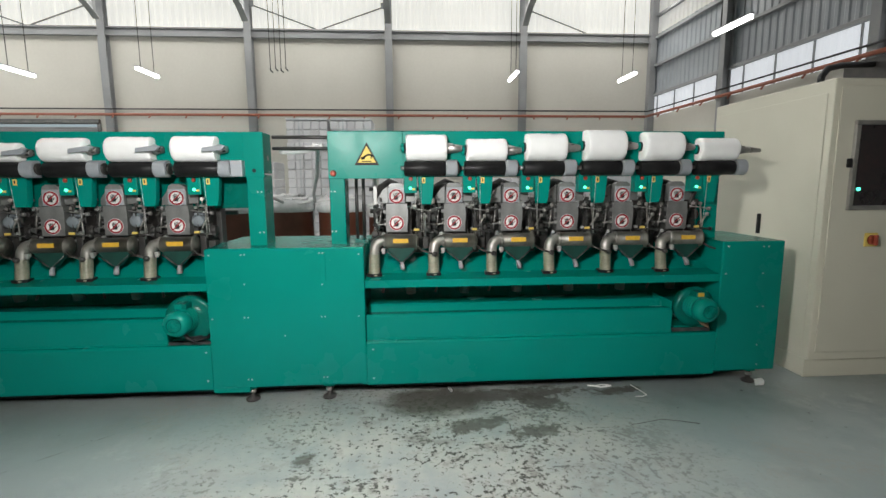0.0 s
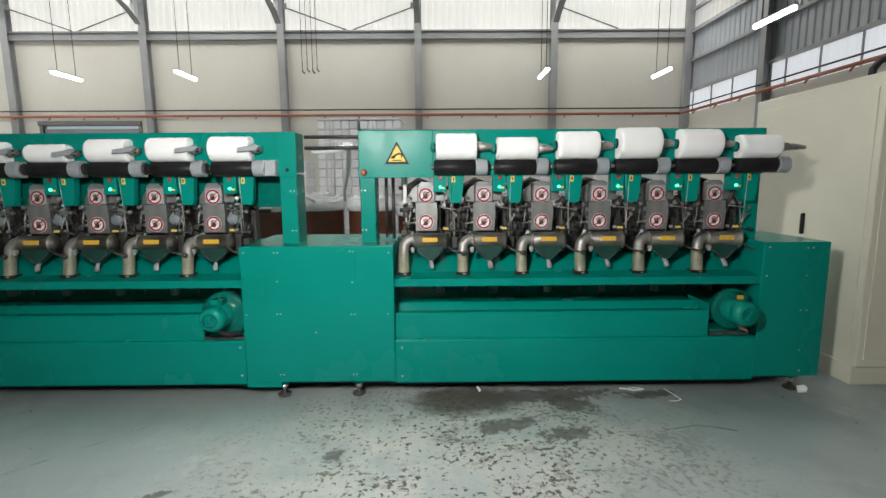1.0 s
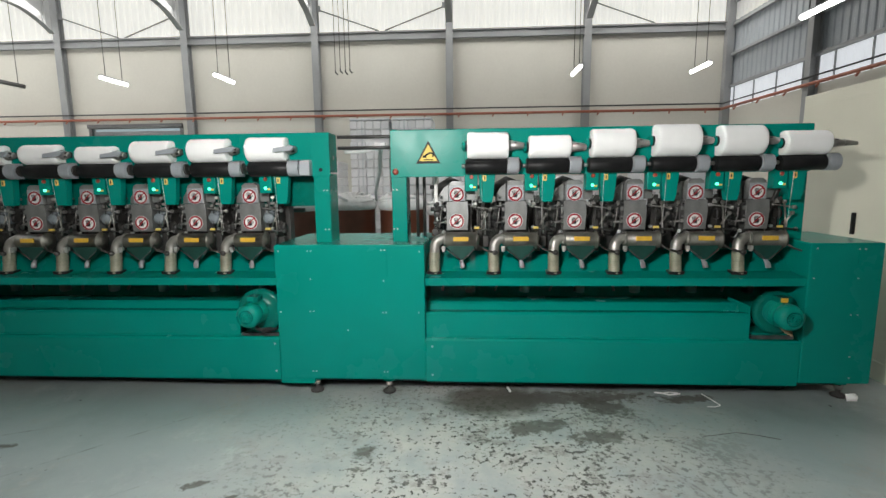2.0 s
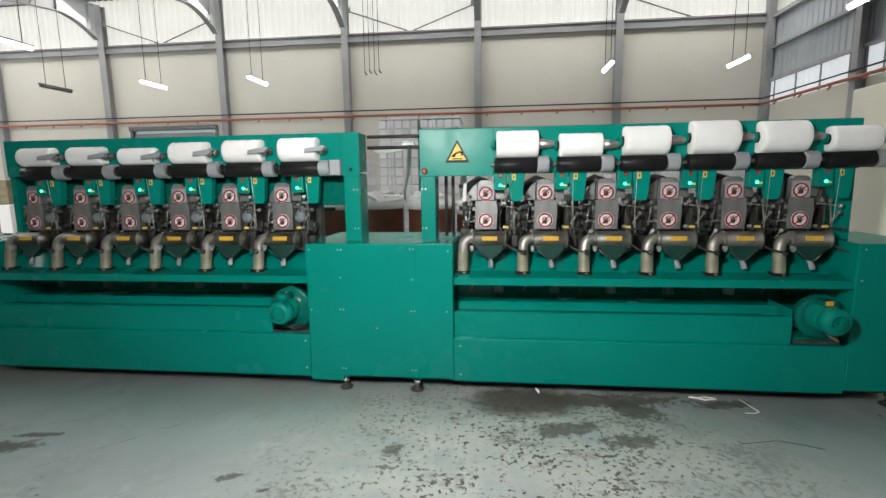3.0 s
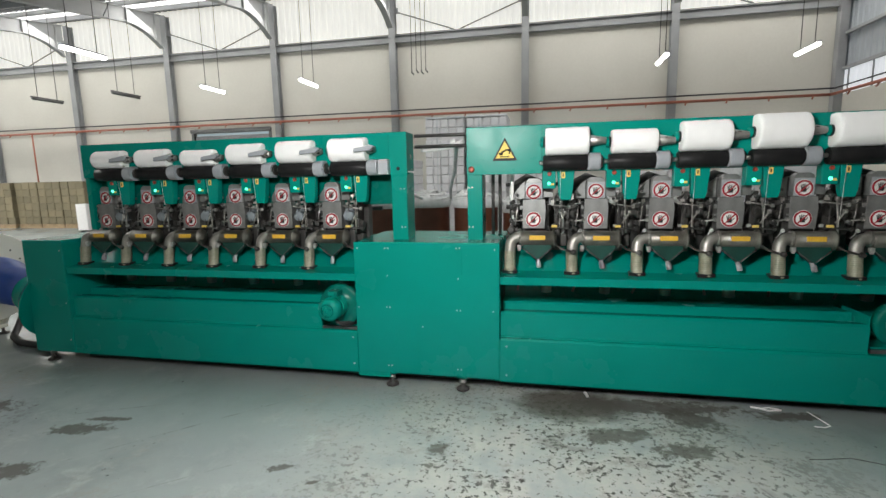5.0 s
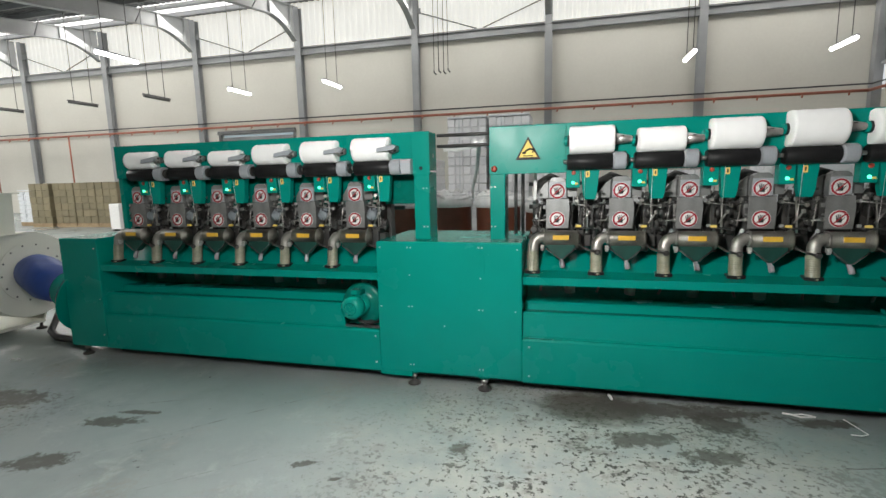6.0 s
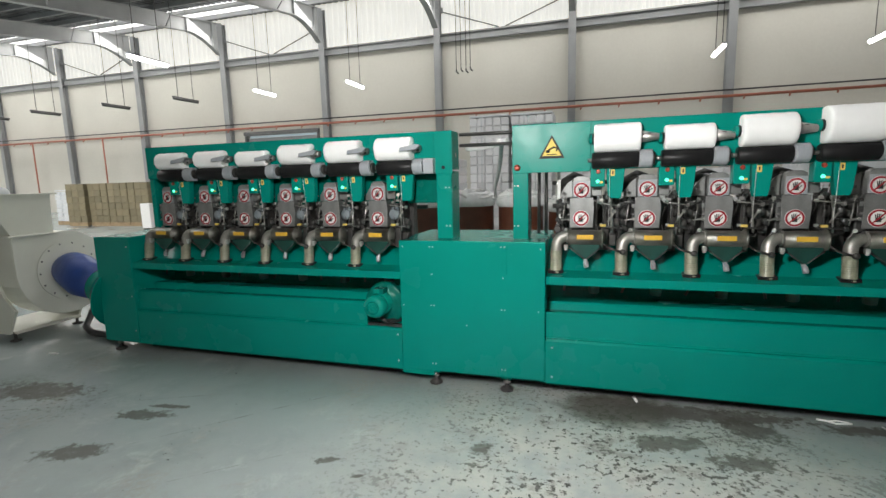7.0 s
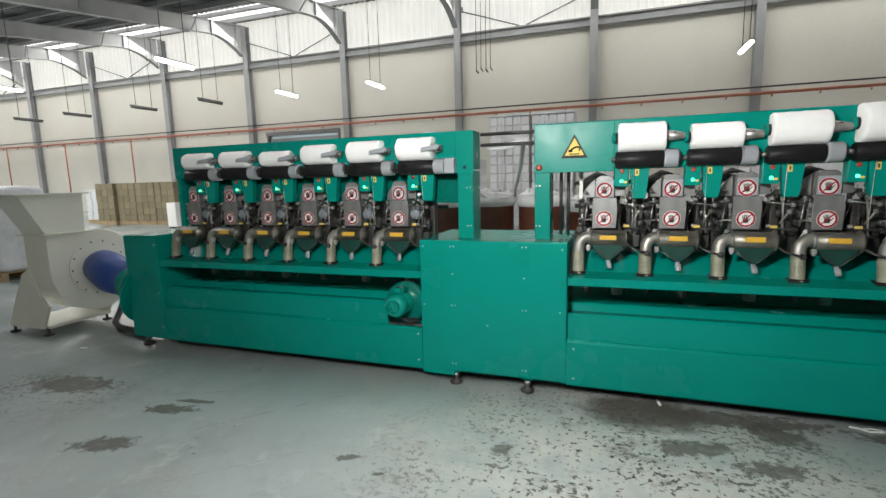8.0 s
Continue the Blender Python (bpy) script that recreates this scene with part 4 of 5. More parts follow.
keep("pilot_light", lathe(B(), [(0, 0.0095), (0.006, 0.0095), (0.009, 0.005)], Matrix.Translation((0.096, PY - 0.074, 1.368)) @ pose(0, 0, 0, 90), 16), M_LED)
keep("yellow_tag", box(B(), 0.108, PY - 0.078, 1.356, 0.127, PY - 0.074, 1.368), M_SIGNYELLOW)
bm = B()
prism(bm, [(0.142, 1.462), (0.255, 1.462), (0.24, 1.3), (0.232, 1.262), (0.165, 1.262), (0.155, 1.3)], 'y', PY - 0.07, PY - 0.02, 0.004)
keep("arm", bm, M_GREEN)
keep("number_tag", box(B(), 0.172, PY - 0.0735, 1.4, 0.194, PY - 0.0695, 1.438), M_SIGNYELLOW)
keep("number_mark", box(B(), 0.179, PY - 0.0755, 1.408, 0.187, PY - 0.0737, 1.43), M_SIGNBLACK)
bm = cyl(B(), (0.058, UY, 1.494), (0.325, UY, 1.494), 0.047, seg=32, bevel=0.004)
keep("drive_roller", bm, M_BLACK)
bm = cyl(B(), (0.035, UY, 1.497), (0.06, UY, 1.497), 0.012, seg=12)
keep("roller_journal", bm, M_STEEL)
bm = B()
prism(bm, [(UY + 0.03, 1.445), (UY + 0.03, 1.55)] + [(UY - 0.01 + 0.05 * math.cos(radians(a)), 1.497 + 0.053 * math.sin(radians(a))) for a in range(95, 266, 17)], 'x', 0.325, 0.4, 0.007)
keep("end_cover", bm, M_GREY)
bm = cyl(B(), (0.4, UY, 1.497), (0.412, UY, 1.497), 0.036, seg=20)
keep("end_disc", bm, M_DARK)
bm = cyl(B(), (0.165, PY - 0.09, 1.47), (0.166, PY - 0.06, 1.09), 0.0012, seg=4)
keep("yarn", bm, M_SIGNWHITE)

rng = random.Random(31)
FITTINGS = []
for i in range(16):
    s = 1 if i % 4 else -1
    x, z, dy = s * rng.uniform(0.085, 0.19), rng.uniform(1.03, 1.31), rng.uniform(-0.035, 0.07)
    bm = B()
    if i % 3 == 0:
        r = rng.uniform(0.007, 0.014)
        cyl(bm, (x, PY + dy, z), (x + rng.uniform(-0.01, 0.01), PY + dy - rng.uniform(0.015, 0.035), z), r, seg=10, bevel=0.002)
    elif i % 3 == 1:
        box(bm, x, PY + dy, z, x + rng.uniform(0.012, 0.03), PY + dy + 0.02, z + rng.uniform(0.008, 0.022), 0.002, 1)
    else:
        a = rng.uniform(0, 3.1)
        d = rng.uniform(0.02, 0.045)
        tube(bm, [(x - d * math.cos(a), PY + dy, z - d * math.sin(a)), (x, PY + dy - 0.008, z), (x + d * math.cos(a), PY + dy, z + d * math.sin(a))], 0.0032, 6)
    keep("fitting_%d" % i, bm, (M_SCREW, M_STEEL, M_DARK, M_SCREW, M_MID)[i % 5])
    FITTINGS.append("fitting_%d" % i)
ORDER = ["upper_guard", "label_backing", "lower_guard", "wing_plate", "side_shield", "sign_disc_upper", "red_ring_upper", "symbol_upper", "sign_disc_lower", "red_ring_lower", "symbol_lower",
         "suction_drum", "name_plate", "funnel", "funnel_rim", "drain_cap", "elbow_pipe", "hose", "slot_shade", "drive_disc", "pulley_0", "pulley_1", "pulley_2", "pulley_3", "gearbox", "yellow_clip", "lever", "clamp", "opening_roller", "feed_duct", "gap_backing", "valve"] + ["rod_%d" % i for i in range(len(rods))] + FITTINGS
UNIT = ["red_button", "pilot_light", "yellow_tag", "arm", "number_tag", "number_mark", "drive_roller", "roller_journal", "end_cover", "end_disc", "yarn"]
PLAIN = {"sign_disc_upper": "sign", "sign_disc_lower": "sign", "red_ring_upper": "sign_ring", "red_ring_lower": "sign_ring", "symbol_upper": "sign_symbol", "symbol_lower": "sign_symbol"}
PARTLABEL = {"suction_drum": "dusty steel suction drum", "elbow_pipe": "bent steel suction pipe", "hose": "ribbed clear hose", "sign": "white round sign with a red no-touching ring", "name_plate": "yellow name plate",
             "pilot_light": "lit green pilot light", "drive_roller": "black rubber drive roller", "end_cover": "light grey plastic cover"}
O = ORIGIN[machine.name]
for sx in HEADS:
    h = shared("spinning_head", HM["casting"], machine, Vector((sx, 0, 0)) - O, "steel friction spinning head with a suction drum")
    for nm in ORDER:
        if nm == "drive_disc" and sx > 0:
            continue
        plain = PLAIN.get(nm, nm.rstrip("_0123456789") if nm.startswith(("rod_", "pulley_", "fitting_")) else nm)
        shared(plain, HM[nm], h, (0, 0, 0), PARTLABEL.get(plain, ""))
    step_x = 0.0 if sx > 0 else 0.05
    u = shared("take_off_unit", HM["button_box"], machine, Vector((sx + step_x, 0, 0)) - O, "green button box of the winding unit")
    for nm in UNIT:
        back = -step_x if nm in ("drive_roller", "roller_journal", "end_cover", "end_disc") else 0.0
        shared(nm, HM[nm], u, (back, 0, 0), PARTLABEL.get(nm, ""))

# rails behind the heads
for z, y, r in ((0.98, 3.14, 0.025), (1.2, 3.2, 0.016), (1.36, 3.16, 0.014)):
    for x0, x1 in ((-3.36, -1.0), (-0.06, 2.3)):
        part("rail", cyl(B(), (x0, y, z), (x1, y, z), r, seg=12), M_DARK, machine)
# guide rods that cross the gap, and the upright rods behind it
for z in (1.655, 1.735):
    part("guide_rod", cyl(B(), (-0.76, 3.3, z), (-0.2, 3.3, z), 0.013, seg=10), M_DARK, machine)
for x in (-0.155, -0.105):
    part("upright_rod", cyl(B(), (x, 3.2, 1.0), (x, 3.2, 1.5), 0.012, seg=10), M_DARK, machine)
part("white_post", box(B(), -0.025, 3.08, 1.02, 0.0, 3.1, 1.44, 0.004), M_SIGNWHITE, machine)
part("valve_block", box(B(), -0.005, 2.98, 1.13, 0.025, 3.02, 1.18, 0.004), M_SCREW, machine)

# yarn packages and their cradles
DIAS = [0.132, 0.132, 0.117, 0.147, 0.154, 0.159, 0.17, 0.144, 0.178, 0.2, 0.188, 0.15]
for i, (sx, d) in enumerate(zip(HEADS, DIAS)):
    r, x0, L = d / 2, sx + (0.07 if sx > 0 else 0.056), 0.262
    zc, yc = 1.539 + r, UY + 0.004
    m = Matrix.Translation((x0, yc, zc)) @ pose(0, 0, 0, 0, 90)
    t = thing("yarn_package", (x0 + L / 2, yc, zc - r), "full white cross-wound yarn package on a black roller" if d > 0.14 else "smaller white cross-wound yarn package on a black roller", "yarn package", "yarn packages on the winders")
    b = 0.012
    rings = [(0.0, 0.022), (0.0, r - b), (b * 0.3, r - b * 0.3), (b, r)]
    rings += [(b + (L - 2 * b) * k / 10, r + 0.0012 * math.sin(k * 2.1 + i)) for k in range(1, 10)]
    rings += [(L - b, r), (L - b * 0.3, r - b * 0.3), (L, r - b), (L, 0.022)]
    part("winding", lathe(B(), rings, m, 40), M_YARN, t)
    part("tube", lathe(B(), [(-0.012, 0.027), (-0.012, 0.032), (0.002, 0.032), (0.002, 0.027)], m, 24, caps=False), M_BLACK, t)
    # cradle: green hub before, steel cone arm behind
    c = part("cradle", cyl(B(), (x0 - 0.03, yc, zc), (x0 - 0.006, yc, zc), 0.03, seg=20, bevel=0.004), M_GREEN, machine, "green package cradle with a steel arm")
    part("hub", cyl(B(), (x0 - 0.008, yc, zc), (x0 - 0.001, yc, zc), 0.026, seg=20), M_BLACK, c)
    bm = cyl(B(), (x0 + L + 0.004, yc - 0.004, zc), (x0 + L + (0.1 if i > 5 else 0.06), yc - 0.012, zc - 0.004), 0.034, 0.019, seg=12, bevel=0.004)
    part("cone_chuck", bm, M_STEEL, c)
    bm = B()
    prism(bm, [(x0 + L - 0.06, zc - 0.024), (x0 + L + 0.06, zc - 0.014), (x0 + L + 0.085, zc + 0.012), (x0 + L + 0.06, zc + 0.02), (x0 + L - 0.055, zc + 0.002)], 'y', yc - r - 0.03, yc - r - 0.008, 0.004)
    if i < 6:
        part("handle", bm, M_GREY, c)
    else:
        bm.free()
    bm = B()
    box(bm, x0 + L + 0.03, yc - 0.03, zc - 0.02, x0 + L + 0.055, UY + 0.03, zc + 0.02, 0.005)
    part("cradle_arm", bm, M_DARK, c)
    part("cradle_arm", box(B(), x0 - 0.04, yc - 0.01, zc - 0.014, x0 - 0.028, UY + 0.035, zc + 0.014, 0.003), M_GREEN, c)
part("end_handle", cyl(B(), (SXR[5] + 0.42, UY, 1.612), (SXR[5] + 0.5, UY - 0.02, 1.606), 0.022, 0.012, seg=12, bevel=0.003), M_PIPE, machine)
# the last cover reaches the upright, and the far one stands out past the end
part("cover_extension", box(B(), SXL[0] + 0.4, UY - 0.04, 1.447, -0.812, UY + 0.03, 1.548, 0.006), M_GREY, machine)
part("stay", cyl(B(), (2.25, 2.9, 1.47), (2.17, 3.0, 1.1), 0.014, seg=10), M_DARK, machine)


# ---- control cabinet ----
CX, CY, CT = 3.045, 2.78, 2.075
cab = thing("control_cabinet", (CX + 0.7, CY + 0.67, 0), "tall cream steel control cabinet with a built-in screen", "cabinet")
part("body", box(B(), CX, CY, 0.13, CX + 1.5, CY + 1.24, CT, 0.008), M_CREAM, cab)
part("plinth", box(B(), CX - 0.006, CY + 0.02, 0, CX + 1.46, CY + 1.2, 0.135, 0.004), M_CREAM, cab)
side = part("side_panel", box(B(), CX - 0.007, CY + 0.05, 0.2, CX - 0.001, CY + 1.2, CT - 0.09, 0.003), M_CREAM, cab)
part("front_door", box(B(), CX + 0.04, CY - 0.009, 0.19, CX + 1.46, CY - 0.001, CT - 0.05, 0.004), M_CREAM, cab)
part("handle", box(B(), CX - 0.03, CY + 0.56, 0.985, CX - 0.005, CY + 0.585, 1.145, 0.006), M_BLACK, side, "black side latch handle")
sx0, sx1, sz0, sz1 = CX + 0.15, CX + 0.73, 1.205, 1.8
bm = B()
for a in ((sx0, sz0, sx1, sz0 + 0.03), (sx0, sz1 - 0.03, sx1, sz1), (sx0, sz0 + 0.031, sx0 + 0.03, sz1 - 0.031), (sx1 - 0.03, sz0 + 0.031, sx1, sz1 - 0.031)):
    box(bm, a[0], CY - 0.035, a[1], a[2], CY - 0.008, a[3], 0.004)
scr = part("screen_frame", bm, M_STEEL, cab, "brushed metal screen frame")
part("screen", box(B(), sx0 + 0.03, CY - 0.026, sz0 + 0.03, sx1 - 0.03, CY - 0.012, sz1 - 0.03), M_SCREEN, scr, "dark screen glass")
part("latch", box(B(), sx0 - 0.03, CY - 0.03, 1.49, sx0 - 0.002, CY - 0.01, 1.55, 0.004), M_BLACK, scr)
part("pilot_light", lathe(B(), [(0, 0.012), (0.008, 0.012), (0.012, 0.006)], Matrix.Translation((sx0 + 0.06, CY - 0.026, 1.345)) @ pose(0, 0, 0, 90), 14), M_LED, scr, "lit green pilot light")
sw = part("main_switch", box(B(), CX + 0.31, CY - 0.02, 0.95, CX + 0.405, CY - 0.008, 1.045, 0.006), M_SIGNYELLOW, cab, "yellow and red main switch")
bm = lathe(B(), [(0, 0.034), (0.02, 0.032), (0.026, 0.026)], Matrix.Translation((CX + 0.358, CY - 0.02, 0.998)) @ pose(0, 0, 0, 90), 20)
box(bm, CX + 0.346, CY - 0.062, 0.962, CX + 0.37, CY - 0.04, 1.034, 0.005)
part("switch_knob", bm, M_REDBTN, sw)
bm = tube(B(), [(CX + 0.03, CY + 0.16, CT - 0.005), (CX + 0.04, CY + 0.17, CT + 0.04), (CX + 0.1, CY + 0.19, CT + 0.1), (CX + 0.22, CY + 0.22, CT + 0.13), (CX + 0.5, CY + 0.26, CT + 0.15)], 0.022, 12)
part("cable_duct", bm, M_CABLE, cab, "black flexible cable duct")
part("top_box", box(B(), CX + 0.5, CY + 0.14, CT - 0.002, CX + 1.0, CY + 0.5, CT + 0.2, 0.01), M_DARK, cab)

# ---- dust fan beside the machine ----
fan = thing("centrifugal_fan", (-5.19, 2.95, 0), "cream-painted centrifugal dust fan with an upward outlet", "fan")
FX0, FX1, fy, fz = -5.11, -4.79, 3.12, 0.615
outline = [(2.66, 1.0)] + [(fy + (0.46 - 0.075 * k / 22) * math.cos(radians(180 + 12 * k)), fz + (0.46 - 0.075 * k / 22) * math.sin(radians(180 + 12 * k))) for k in range(0, 23)] + [(3.02, 1.0)]
part("scroll_housing", prism(B(), outline, 'x', FX0, FX1, 0.006), M_FAN, fan)
bm = ring_disc(B(), 0, 0, 0, 0.29, 0.0, 44, 0.008)
bm.transform(Matrix.Translation((FX1 + 0.009, fy - 0.01, fz)) @ pose(0, 0, 0, 0, 0, 90))
plate = part("inlet_plate", bm, M_FAN, fan)
for k in range(14):
    a = 2 * math.pi * k / 14
    part("bolt", cyl(B(), (FX1 + 0.008, fy - 0.01 + 0.265 * math.cos(a), fz + 0.265 * math.sin(a)), (FX1 + 0.018, fy - 0.01 + 0.265 * math.cos(a), fz + 0.265 * math.sin(a)), 0.009, seg=8), M_MID, plate)
bm = B()
box(bm, FX0 - 0.04, 2.62, 0.985, FX1 + 0.04, 3.06, 0.998, 0.003)
part("flange", bm, M_FAN, fan)
bm = B()
lo = [(FX0, 2.66, 1.0), (FX1, 2.66, 1.0), (FX1, 3.02, 1.0), (FX0, 3.02, 1.0)]
hi = [(FX0 - 0.03, 2.47, 1.37), (FX1 + 0.01, 2.47, 1.37), (FX1 + 0.01, 3.03, 1.37), (FX0 - 0.03, 3.03, 1.37)]
ring = []
for k, pts in ((0, lo), (0, hi), (1, hi), (1, lo)):
    c = Vector((sum(p[0] for p in pts) / 4, sum(p[1] for p in pts) / 4, 0))
    ring.append([bm.verts.new(Vector(p) + (c - Vector((p[0], p[1], 0))).normalized() * (0.02 if k else 0)) for p in pts])
for a, b in zip(ring, ring[1:] + ring[:1]):
    for i in range(4):
        bm.faces.new((a[i], a[(i + 1) % 4], b[(i + 1) % 4], b[i]))
part("outlet_hopper", bm, M_FAN, fan)
bm = B()
for a in ((FX0 - 0.07, 2.43, FX1 + 0.05, 2.47), (FX0 - 0.07, 3.03, FX1 + 0.05, 3.07), (FX0 - 0.07, 2.471, FX0 - 0.03, 3.029), (FX1 + 0.01, 2.471, FX1 + 0.05, 3.029)):
    box(bm, a[0], a[1], 1.362, a[2], a[3], 1.376)
part("hopper_rim", bm, M_FAN, fan)
bm = B()
prism(bm, [(-5.5, 0.07), (-4.98, 0.07), (-4.85, 0.3), (-4.98, 0.42), (-5.09, 0.66), (-5.19, 0.6)], 'y', 2.64, 2.665, 0.003)
part("stand_plate", bm, M_FAN, fan)
bm = B()
prism(bm, [(-5.5, 0.07), (-4.98, 0.07), (-4.85, 0.3), (-5.14, 0.5)], 'y', 3.27, 3.295, 0.003)
part("stand_plate", bm, M_FAN, fan)
part("stand_base", box(B(), -5.52, 2.67, 0.07, -4.92, 3.265, 0.1, 0.004), M_FAN, fan)
for x, y in ((-5.48, 2.68), (-4.97, 2.68), (-5.48, 3.25), (-4.97, 3.25)):
    part("levelling_foot", lathe(B(), [(0, 0.045), (0.014, 0.045), (0.02, 0.014), (0.09, 0.012)], Matrix.Translation((x, y, 0)), 14), M_DARK, fan)
# blue duct into a green cone on the machine's end
bm = tube(B(), [(FX1 + 0.016, 3.1, 0.615), (FX1 + 0.1, 3.09, 0.615), (FX1 + 0.25, 3.03, 0.605), (-4.35, 2.94, 0.57), (-4.11, 2.93, 0.52)], 0.2, 32, radii=[0.15, 0.176, 0.184, 0.172, 0.145])
single("suction_duct", bm, M_BLUE, "blue fabric suction duct between fan and machine", "duct")
bm = lathe(B(), [(0, 0.155), (0.03, 0.165), (0.05, 0.16), (0.26, 0.28), (0.275, 0.31), (0.29, 0.31)], Matrix.Translation((-4.13, 2.93, 0.52)) @ pose(0, 0, 0, 0, 103), 32)
part("inlet_cone", bm, M_GREEN, machine, "green sheet-metal cone at the end cabinet")
single("floor_cable", tube(B(), [(-4.75, 3.3, 0.22), (-4.73, 3.22, 0.1), (-4.64, 3.1, 0.035), (-4.4, 2.98, 0.03), (-4.0, 2.92, 0.035), (-3.78, 2.95, 0.1)], 0.03, 10), M_CABLE, "black hose lying on the floor by the fan", "hose")


# ---- sliver cans behind the machine ----
def sliver_can(x, y, h, seed):
    rng = random.Random(seed)
    t = thing("sliver_can", (x, y, 0), "brown fibre can heaped with white fibre sliver", "can", "sliver cans behind the machine")
    part("can", lathe(B(), [(0, 0.285), (0.01, 0.295), (0.05, 0.295), (0.055, 0.29), (h - 0.03, 0.29), (h - 0.025, 0.297), (h, 0.297), (h, 0.28)], Matrix.Translation((x, y, 0)), 32), M_BROWN, t)
    bm = B()
    for k in range(46):
        a, rr = rng.uniform(0, 6.28), 0.29 * math.sqrt(rng.random())
        zz = h + 0.02 + 0.17 * (1 - (rr / 0.34) ** 4) * rng.uniform(0.5, 1.0)
        pts = [(x + rr * math.cos(a + s) * (1 + 0.08 * math.sin(3 * s)), y + rr * math.sin(a + s), zz + 0.02 * math.sin(2 * s + k)) for s in [0.35 * j for j in range(7)]]
        tube(bm, pts, 0.022, 7)
    lathe(bm, [(0, 0.27), (0.015, 0.305), (0.05, 0.318), (0.1, 0.31), (0.15, 0.285), (0.19, 0.2), (0.2, 0.06)], Matrix.Translation((x, y, h - 0.035)), 24)
    tagged(part("sliver", bm, M_SLIVER, t), kind="stuff")


for k, (x, y, h) in enumerate(((-3.4, 6.15, 1.0), (-2.74, 6.05, 1.02), (-2.08, 6.0, 1.05), (-1.43, 6.0, 1.06), (-0.78, 6.05, 1.05), (-0.13, 6.05, 0.98), (0.75, 6.1, 1.0), (1.4, 6.0, 1.0), (2.05, 6.1, 1.0))):
    sliver_can(x + 0.1, y, h + 0.01, 20 + k)
for k, pts in enumerate((((-0.98, 5.85, 1.17), (-0.86, 5.2, 1.29), (-0.62, 4.2, 1.5), (-0.46, 3.42, 1.66), (-0.47, 3.32, 1.685)),
                         ((-0.72, 3.36, 1.64), (-0.62, 3.34, 1.635), (-0.52, 3.33, 1.65), (-0.4, 3.32, 1.672)),
                         ((-1.32, 5.8, 1.15), (-1.36, 5.6, 1.2), (-1.42, 5.4, 1.27), (-1.5, 5.2, 1.36)))):
    fine = []
    P = [Vector(p) for p in pts]
    for a, b in zip(P, P[1:]):
        fine += [a.lerp(b, s / 4) for s in range(4)]
    fine.append(P[-1])
    single("sliver", tube(B(), fine, 0.018 if k != 1 else 0.024, 8), M_SLIVER, "loose white sliver drawn up from a can", "sliver", "slivers from the cans")


# ---- goods behind ----
def pallet(t, x0, x1, y0, y1):
    for i in range(5):
        w = (x1 - x0) / 5
        part("deck_board", box(B(), x0 + i * w + 0.01, y0, 0.115, x0 + (i + 1) * w - 0.01, y1, 0.14), M_WOOD, t)
    for i in range(3):
        yy = y0 + (y1 - y0 - 0.1) * i / 2
        part("bearer", box(B(), x0, yy, 0.0, x1, yy + 0.1, 0.114), M_WOOD, t)


def stack(x0, x1, y0, y1, tiers, cols, name, label, cat, material, piece, gap, seed, top_film=None, cell_h=0.17):
    rng = random.Random(seed)
    t = thing(name, ((x0 + x1) / 2, (y0 + y1) / 2, 0), label, cat, "pallet loads")
    pallet(t, x0, x1, y0, y1)
    w = (x1 - x0) / cols
    me = mesh_of(piece, box(B(), 0, 0, 0, w - gap, y1 - y0, cell_h - gap, 0.012, 1), material)
    for z0, rows, inset in tiers:
        for i in range(cols):
            for k in range(rows):
                shared(piece, me, t, Vector((x0 + i * w + gap / 2 + rng.uniform(-0.004, 0.004), y0 + inset + rng.uniform(-0.01, 0.01), z0 + k * cell_h)) - ORIGIN[t.name])
    top = tiers[-1][0] + tiers[-1][1] * cell_h - 0.03
    part("core", box(B(), x0 + 0.02, y0 + 0.045, 0.15, x1 - 0.02, y1 - 0.02, top), M_BLOCK if material is not M_KHAKI else M_KHAKI, t)
    if top_film:
        bm = box(B(), x0 + 0.005, y0 + 0.005, top_film - 0.01, x1 - 0.005, y1 - 0.005, top_film + 0.03, 0.012)
        part("film", bm, M_WRAP, t, "wrinkled white film over the load")
    if material is not M_KHAKI:
        part("strap", box(B(), x0 + 0.3 * (x1 - x0), y0 - 0.018, 0.14, x0 + 0.3 * (x1 - x0) + 0.03, y0 - 0.012, tiers[-1][0] + tiers[-1][1] * cell_h), M_WRAP, t)


LBL = "pallet load of pale grey cartons with dark joints"
stack(-2.09, -1.31, 9.0, 9.9, [(0.142, 12, 0.0), (2.24, 2, 0.02)], 5, "pallet_load", LBL + ", film on top", "pallet load", M_BLOCK, "carton", 0.014, 1, 2.585)
stack(-1.27, -0.49, 9.0, 9.9, [(0.142, 12, 0.0), (2.24, 2, 0.02)], 5, "pallet_load", LBL + ", film on top", "pallet load", M_BLOCK, "carton", 0.014, 2, 2.585)
stack(-4.06, -3.24, 9.1, 9.9, [(0.142, 13, 0.0)], 5, "pallet_load", LBL + ", wrapped on top", "pallet load", M_BLOCK, "carton", 0.014, 3, 2.355)
stack(-3.2, -2.44, 9.4, 10.2, [(0.142, 10, 0.0)], 5, "pallet_load", LBL, "pallet load", M_BLOCK, "carton", 0.014, 4)
stack(-0.38, 0.37, 9.0, 9.8, [(0.142, 9, 0.0)], 5, "pallet_load", LBL, "pallet load", M_BLOCK, "carton", 0.014, 5)
stack(0.77, 1.57, 9.0, 9.8, [(0.142, 7, 0.0)], 5, "pallet_load", LBL, "pallet load", M_BLOCK, "carton", 0.014, 6)
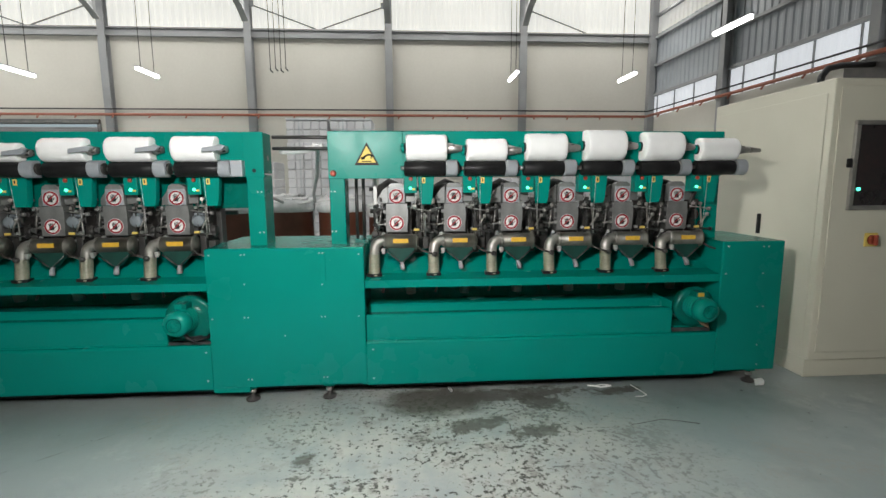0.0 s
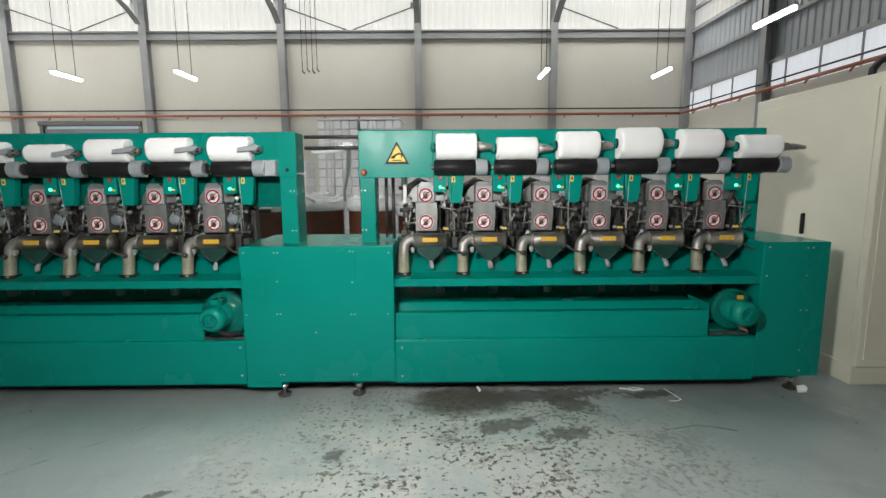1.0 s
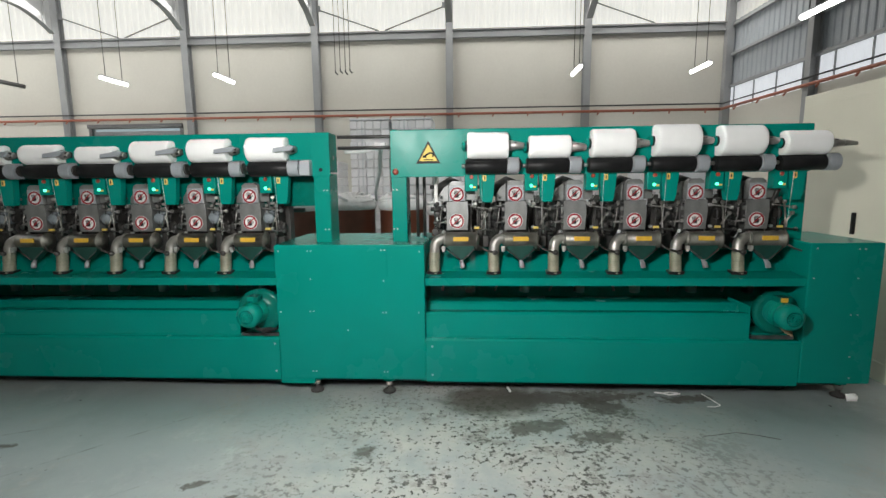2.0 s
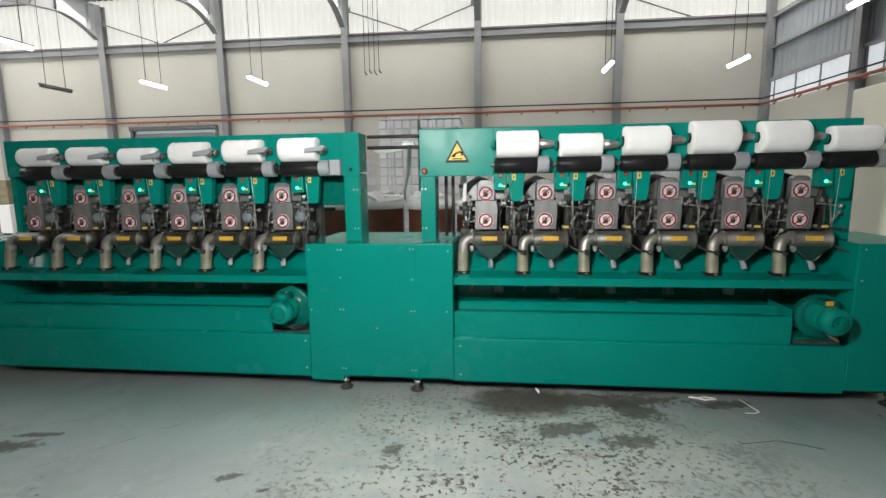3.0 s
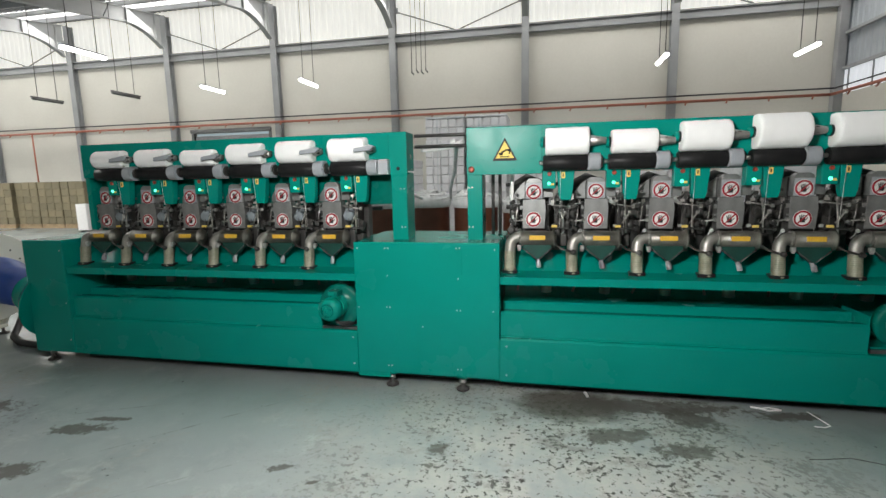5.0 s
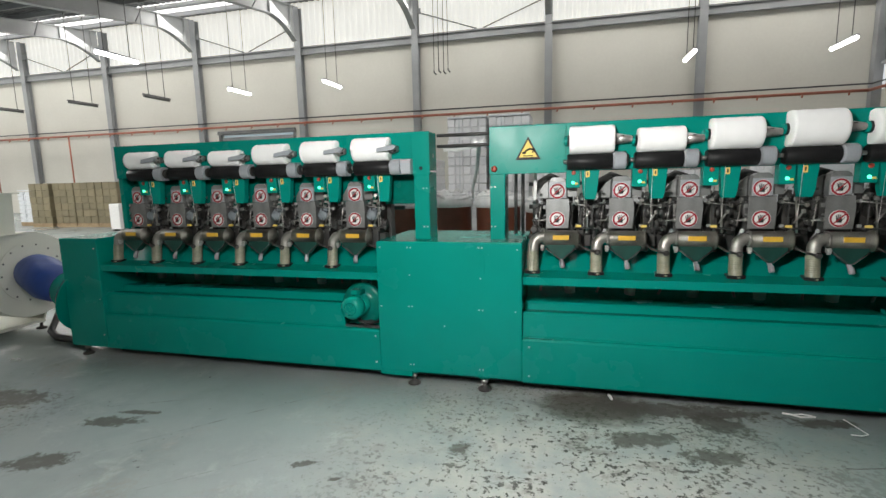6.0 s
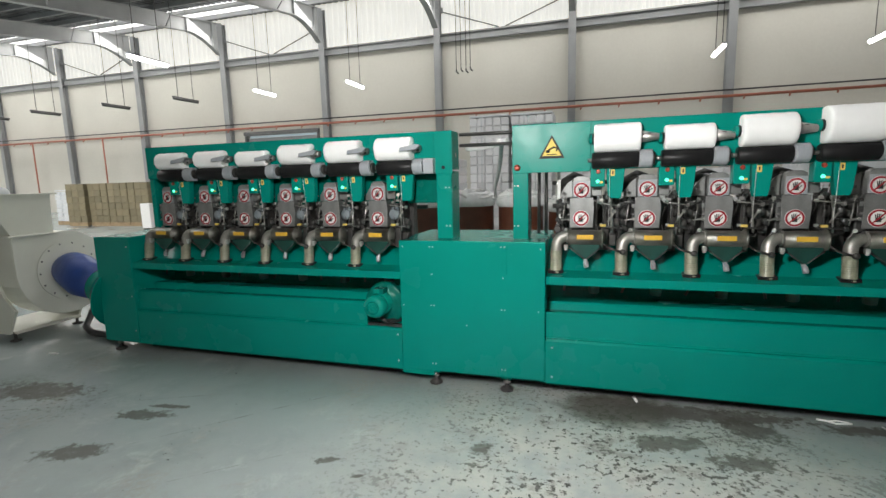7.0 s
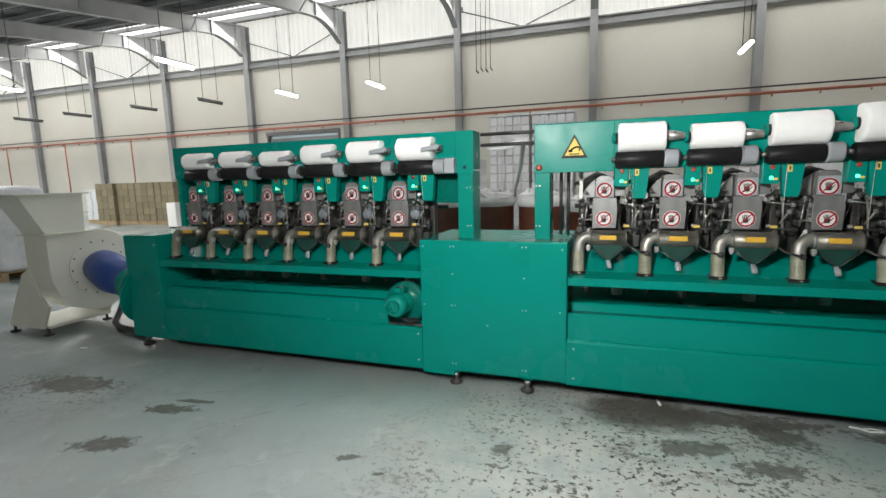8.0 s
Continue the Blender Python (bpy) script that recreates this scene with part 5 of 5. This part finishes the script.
stack(1.88, 2.68, 9.0, 9.8, [(0.142, 8, 0.0)], 5, "pallet_load", LBL, "pallet load", M_BLOCK, "carton", 0.014, 7)
for i in range(4):
    x0 = -19.13 + i * 1.0
    stack(x0, x0 + 0.97, 13.2 - 0.12 * (i == 0), 14.2, [(0.142, 6, 0.0)], 3, "pallet_load", "stacked pallet load of khaki-brown cartons on the floor", "pallet load", M_KHAKI, "carton", 0.006, 10 + i, None, 0.245)
stack(-20.5, -19.2, 13.6, 14.6, [(0.142, 7, 0.0)], 4, "pallet_load", "pallet load of pale cartons in white stretch film", "pallet load", M_WRAP, "carton", 0.02, 15, 1.36)


def wrapped(x0, x1, y0, y1, h, seed, label):
    """A lumpy film-wrapped load."""
    bm = B()
    box(bm, x0, y0, 0.14, x1, y1, h, 0.08, 3)
    bmesh.ops.subdivide_edges(bm, edges=[e for e in bm.edges if e.calc_length() > 0.3], cuts=6, use_grid_fill=True)
    noise.seed_set(seed)
    for v in bm.verts:
        v.co += 0.05 * noise.noise_vector(v.co * 3.0)
        v.co.z = max(v.co.z, 0.141)
    for f in bm.faces:
        f.smooth = True
    t = thing("wrapped_load", ((x0 + x1) / 2, (y0 + y1) / 2, 0), label, "pallet load", "film-wrapped loads")
    part("wrap", bm, M_WRAP, t)
    pallet(t, x0, x1, y0, y1)


wrapped(3.39, 4.6, 8.6, 9.6, 1.62, 7, "bright load wrapped in white stretch film on a pallet")
wrapped(5.0, 6.1, 8.8, 9.8, 1.3, 8, "load wrapped in white stretch film on a pallet")
wrapped(-10.0, -8.75, 4.3, 5.1, 1.47, 4, "tall load wrapped in white stretch film on a pallet")
single("white_box", box(B(), -14.2, 12.0, 0.05, -13.8, 12.3, 0.88, 0.02), M_SIGNWHITE, "upright white plastic box on small feet", "box")
for x in (-14.15, -13.85):
    part("foot", box(B(), x - 0.03, 12.05, 0, x + 0.03, 12.25, 0.052), M_DARK, bpy.data.objects["white_box"])


# ---- scraps on the floor ----
def scrap(pts, r, label):
    single("yarn_scrap", tube(B(), pts, r, 6), M_YARN, label, "yarn scrap", "yarn scraps on the floor")


scrap([(0.478, 2.81, 0.008), (0.483, 2.785, 0.012), (0.492, 2.75, 0.008)], 0.009, "small white yarn tuft on the floor")
scrap([(1.44, 2.77, 0.005), (1.482, 2.757, 0.007), (1.52, 2.735, 0.006), (1.6, 2.755, 0.005)], 0.006, "thin white yarn end on the floor")
scrap([(1.5, 2.765, 0.004), (1.54, 2.775, 0.006), (1.59, 2.766, 0.005), (1.56, 2.75, 0.004)], 0.004, "thin white yarn end on the floor")
scrap([(1.74, 2.76, 0.004), (1.755, 2.69, 0.006), (1.779, 2.6, 0.004), (1.74, 2.578, 0.004), (1.69, 2.58, 0.004)], 0.003, "curled white yarn end on the floor")
scrap([(2.6, 2.7, 0.02), (2.63, 2.68, 0.03), (2.65, 2.71, 0.02)], 0.026, "white rag stuffed under a machine foot")
scrap([(-4.25, 2.49, 0.006), (-4.21, 2.5, 0.008), (-4.17, 2.51, 0.006)], 0.008, "small white yarn tuft on the floor")
single("thread", tube(B(), [(1.5, 2.23, 0.003), (1.56, 2.24, 0.003), (1.7, 2.276, 0.003), (1.8, 2.25, 0.003), (1.9, 2.21, 0.003)], 0.0018, 5), M_MID, "dark loose thread on the floor", "thread")
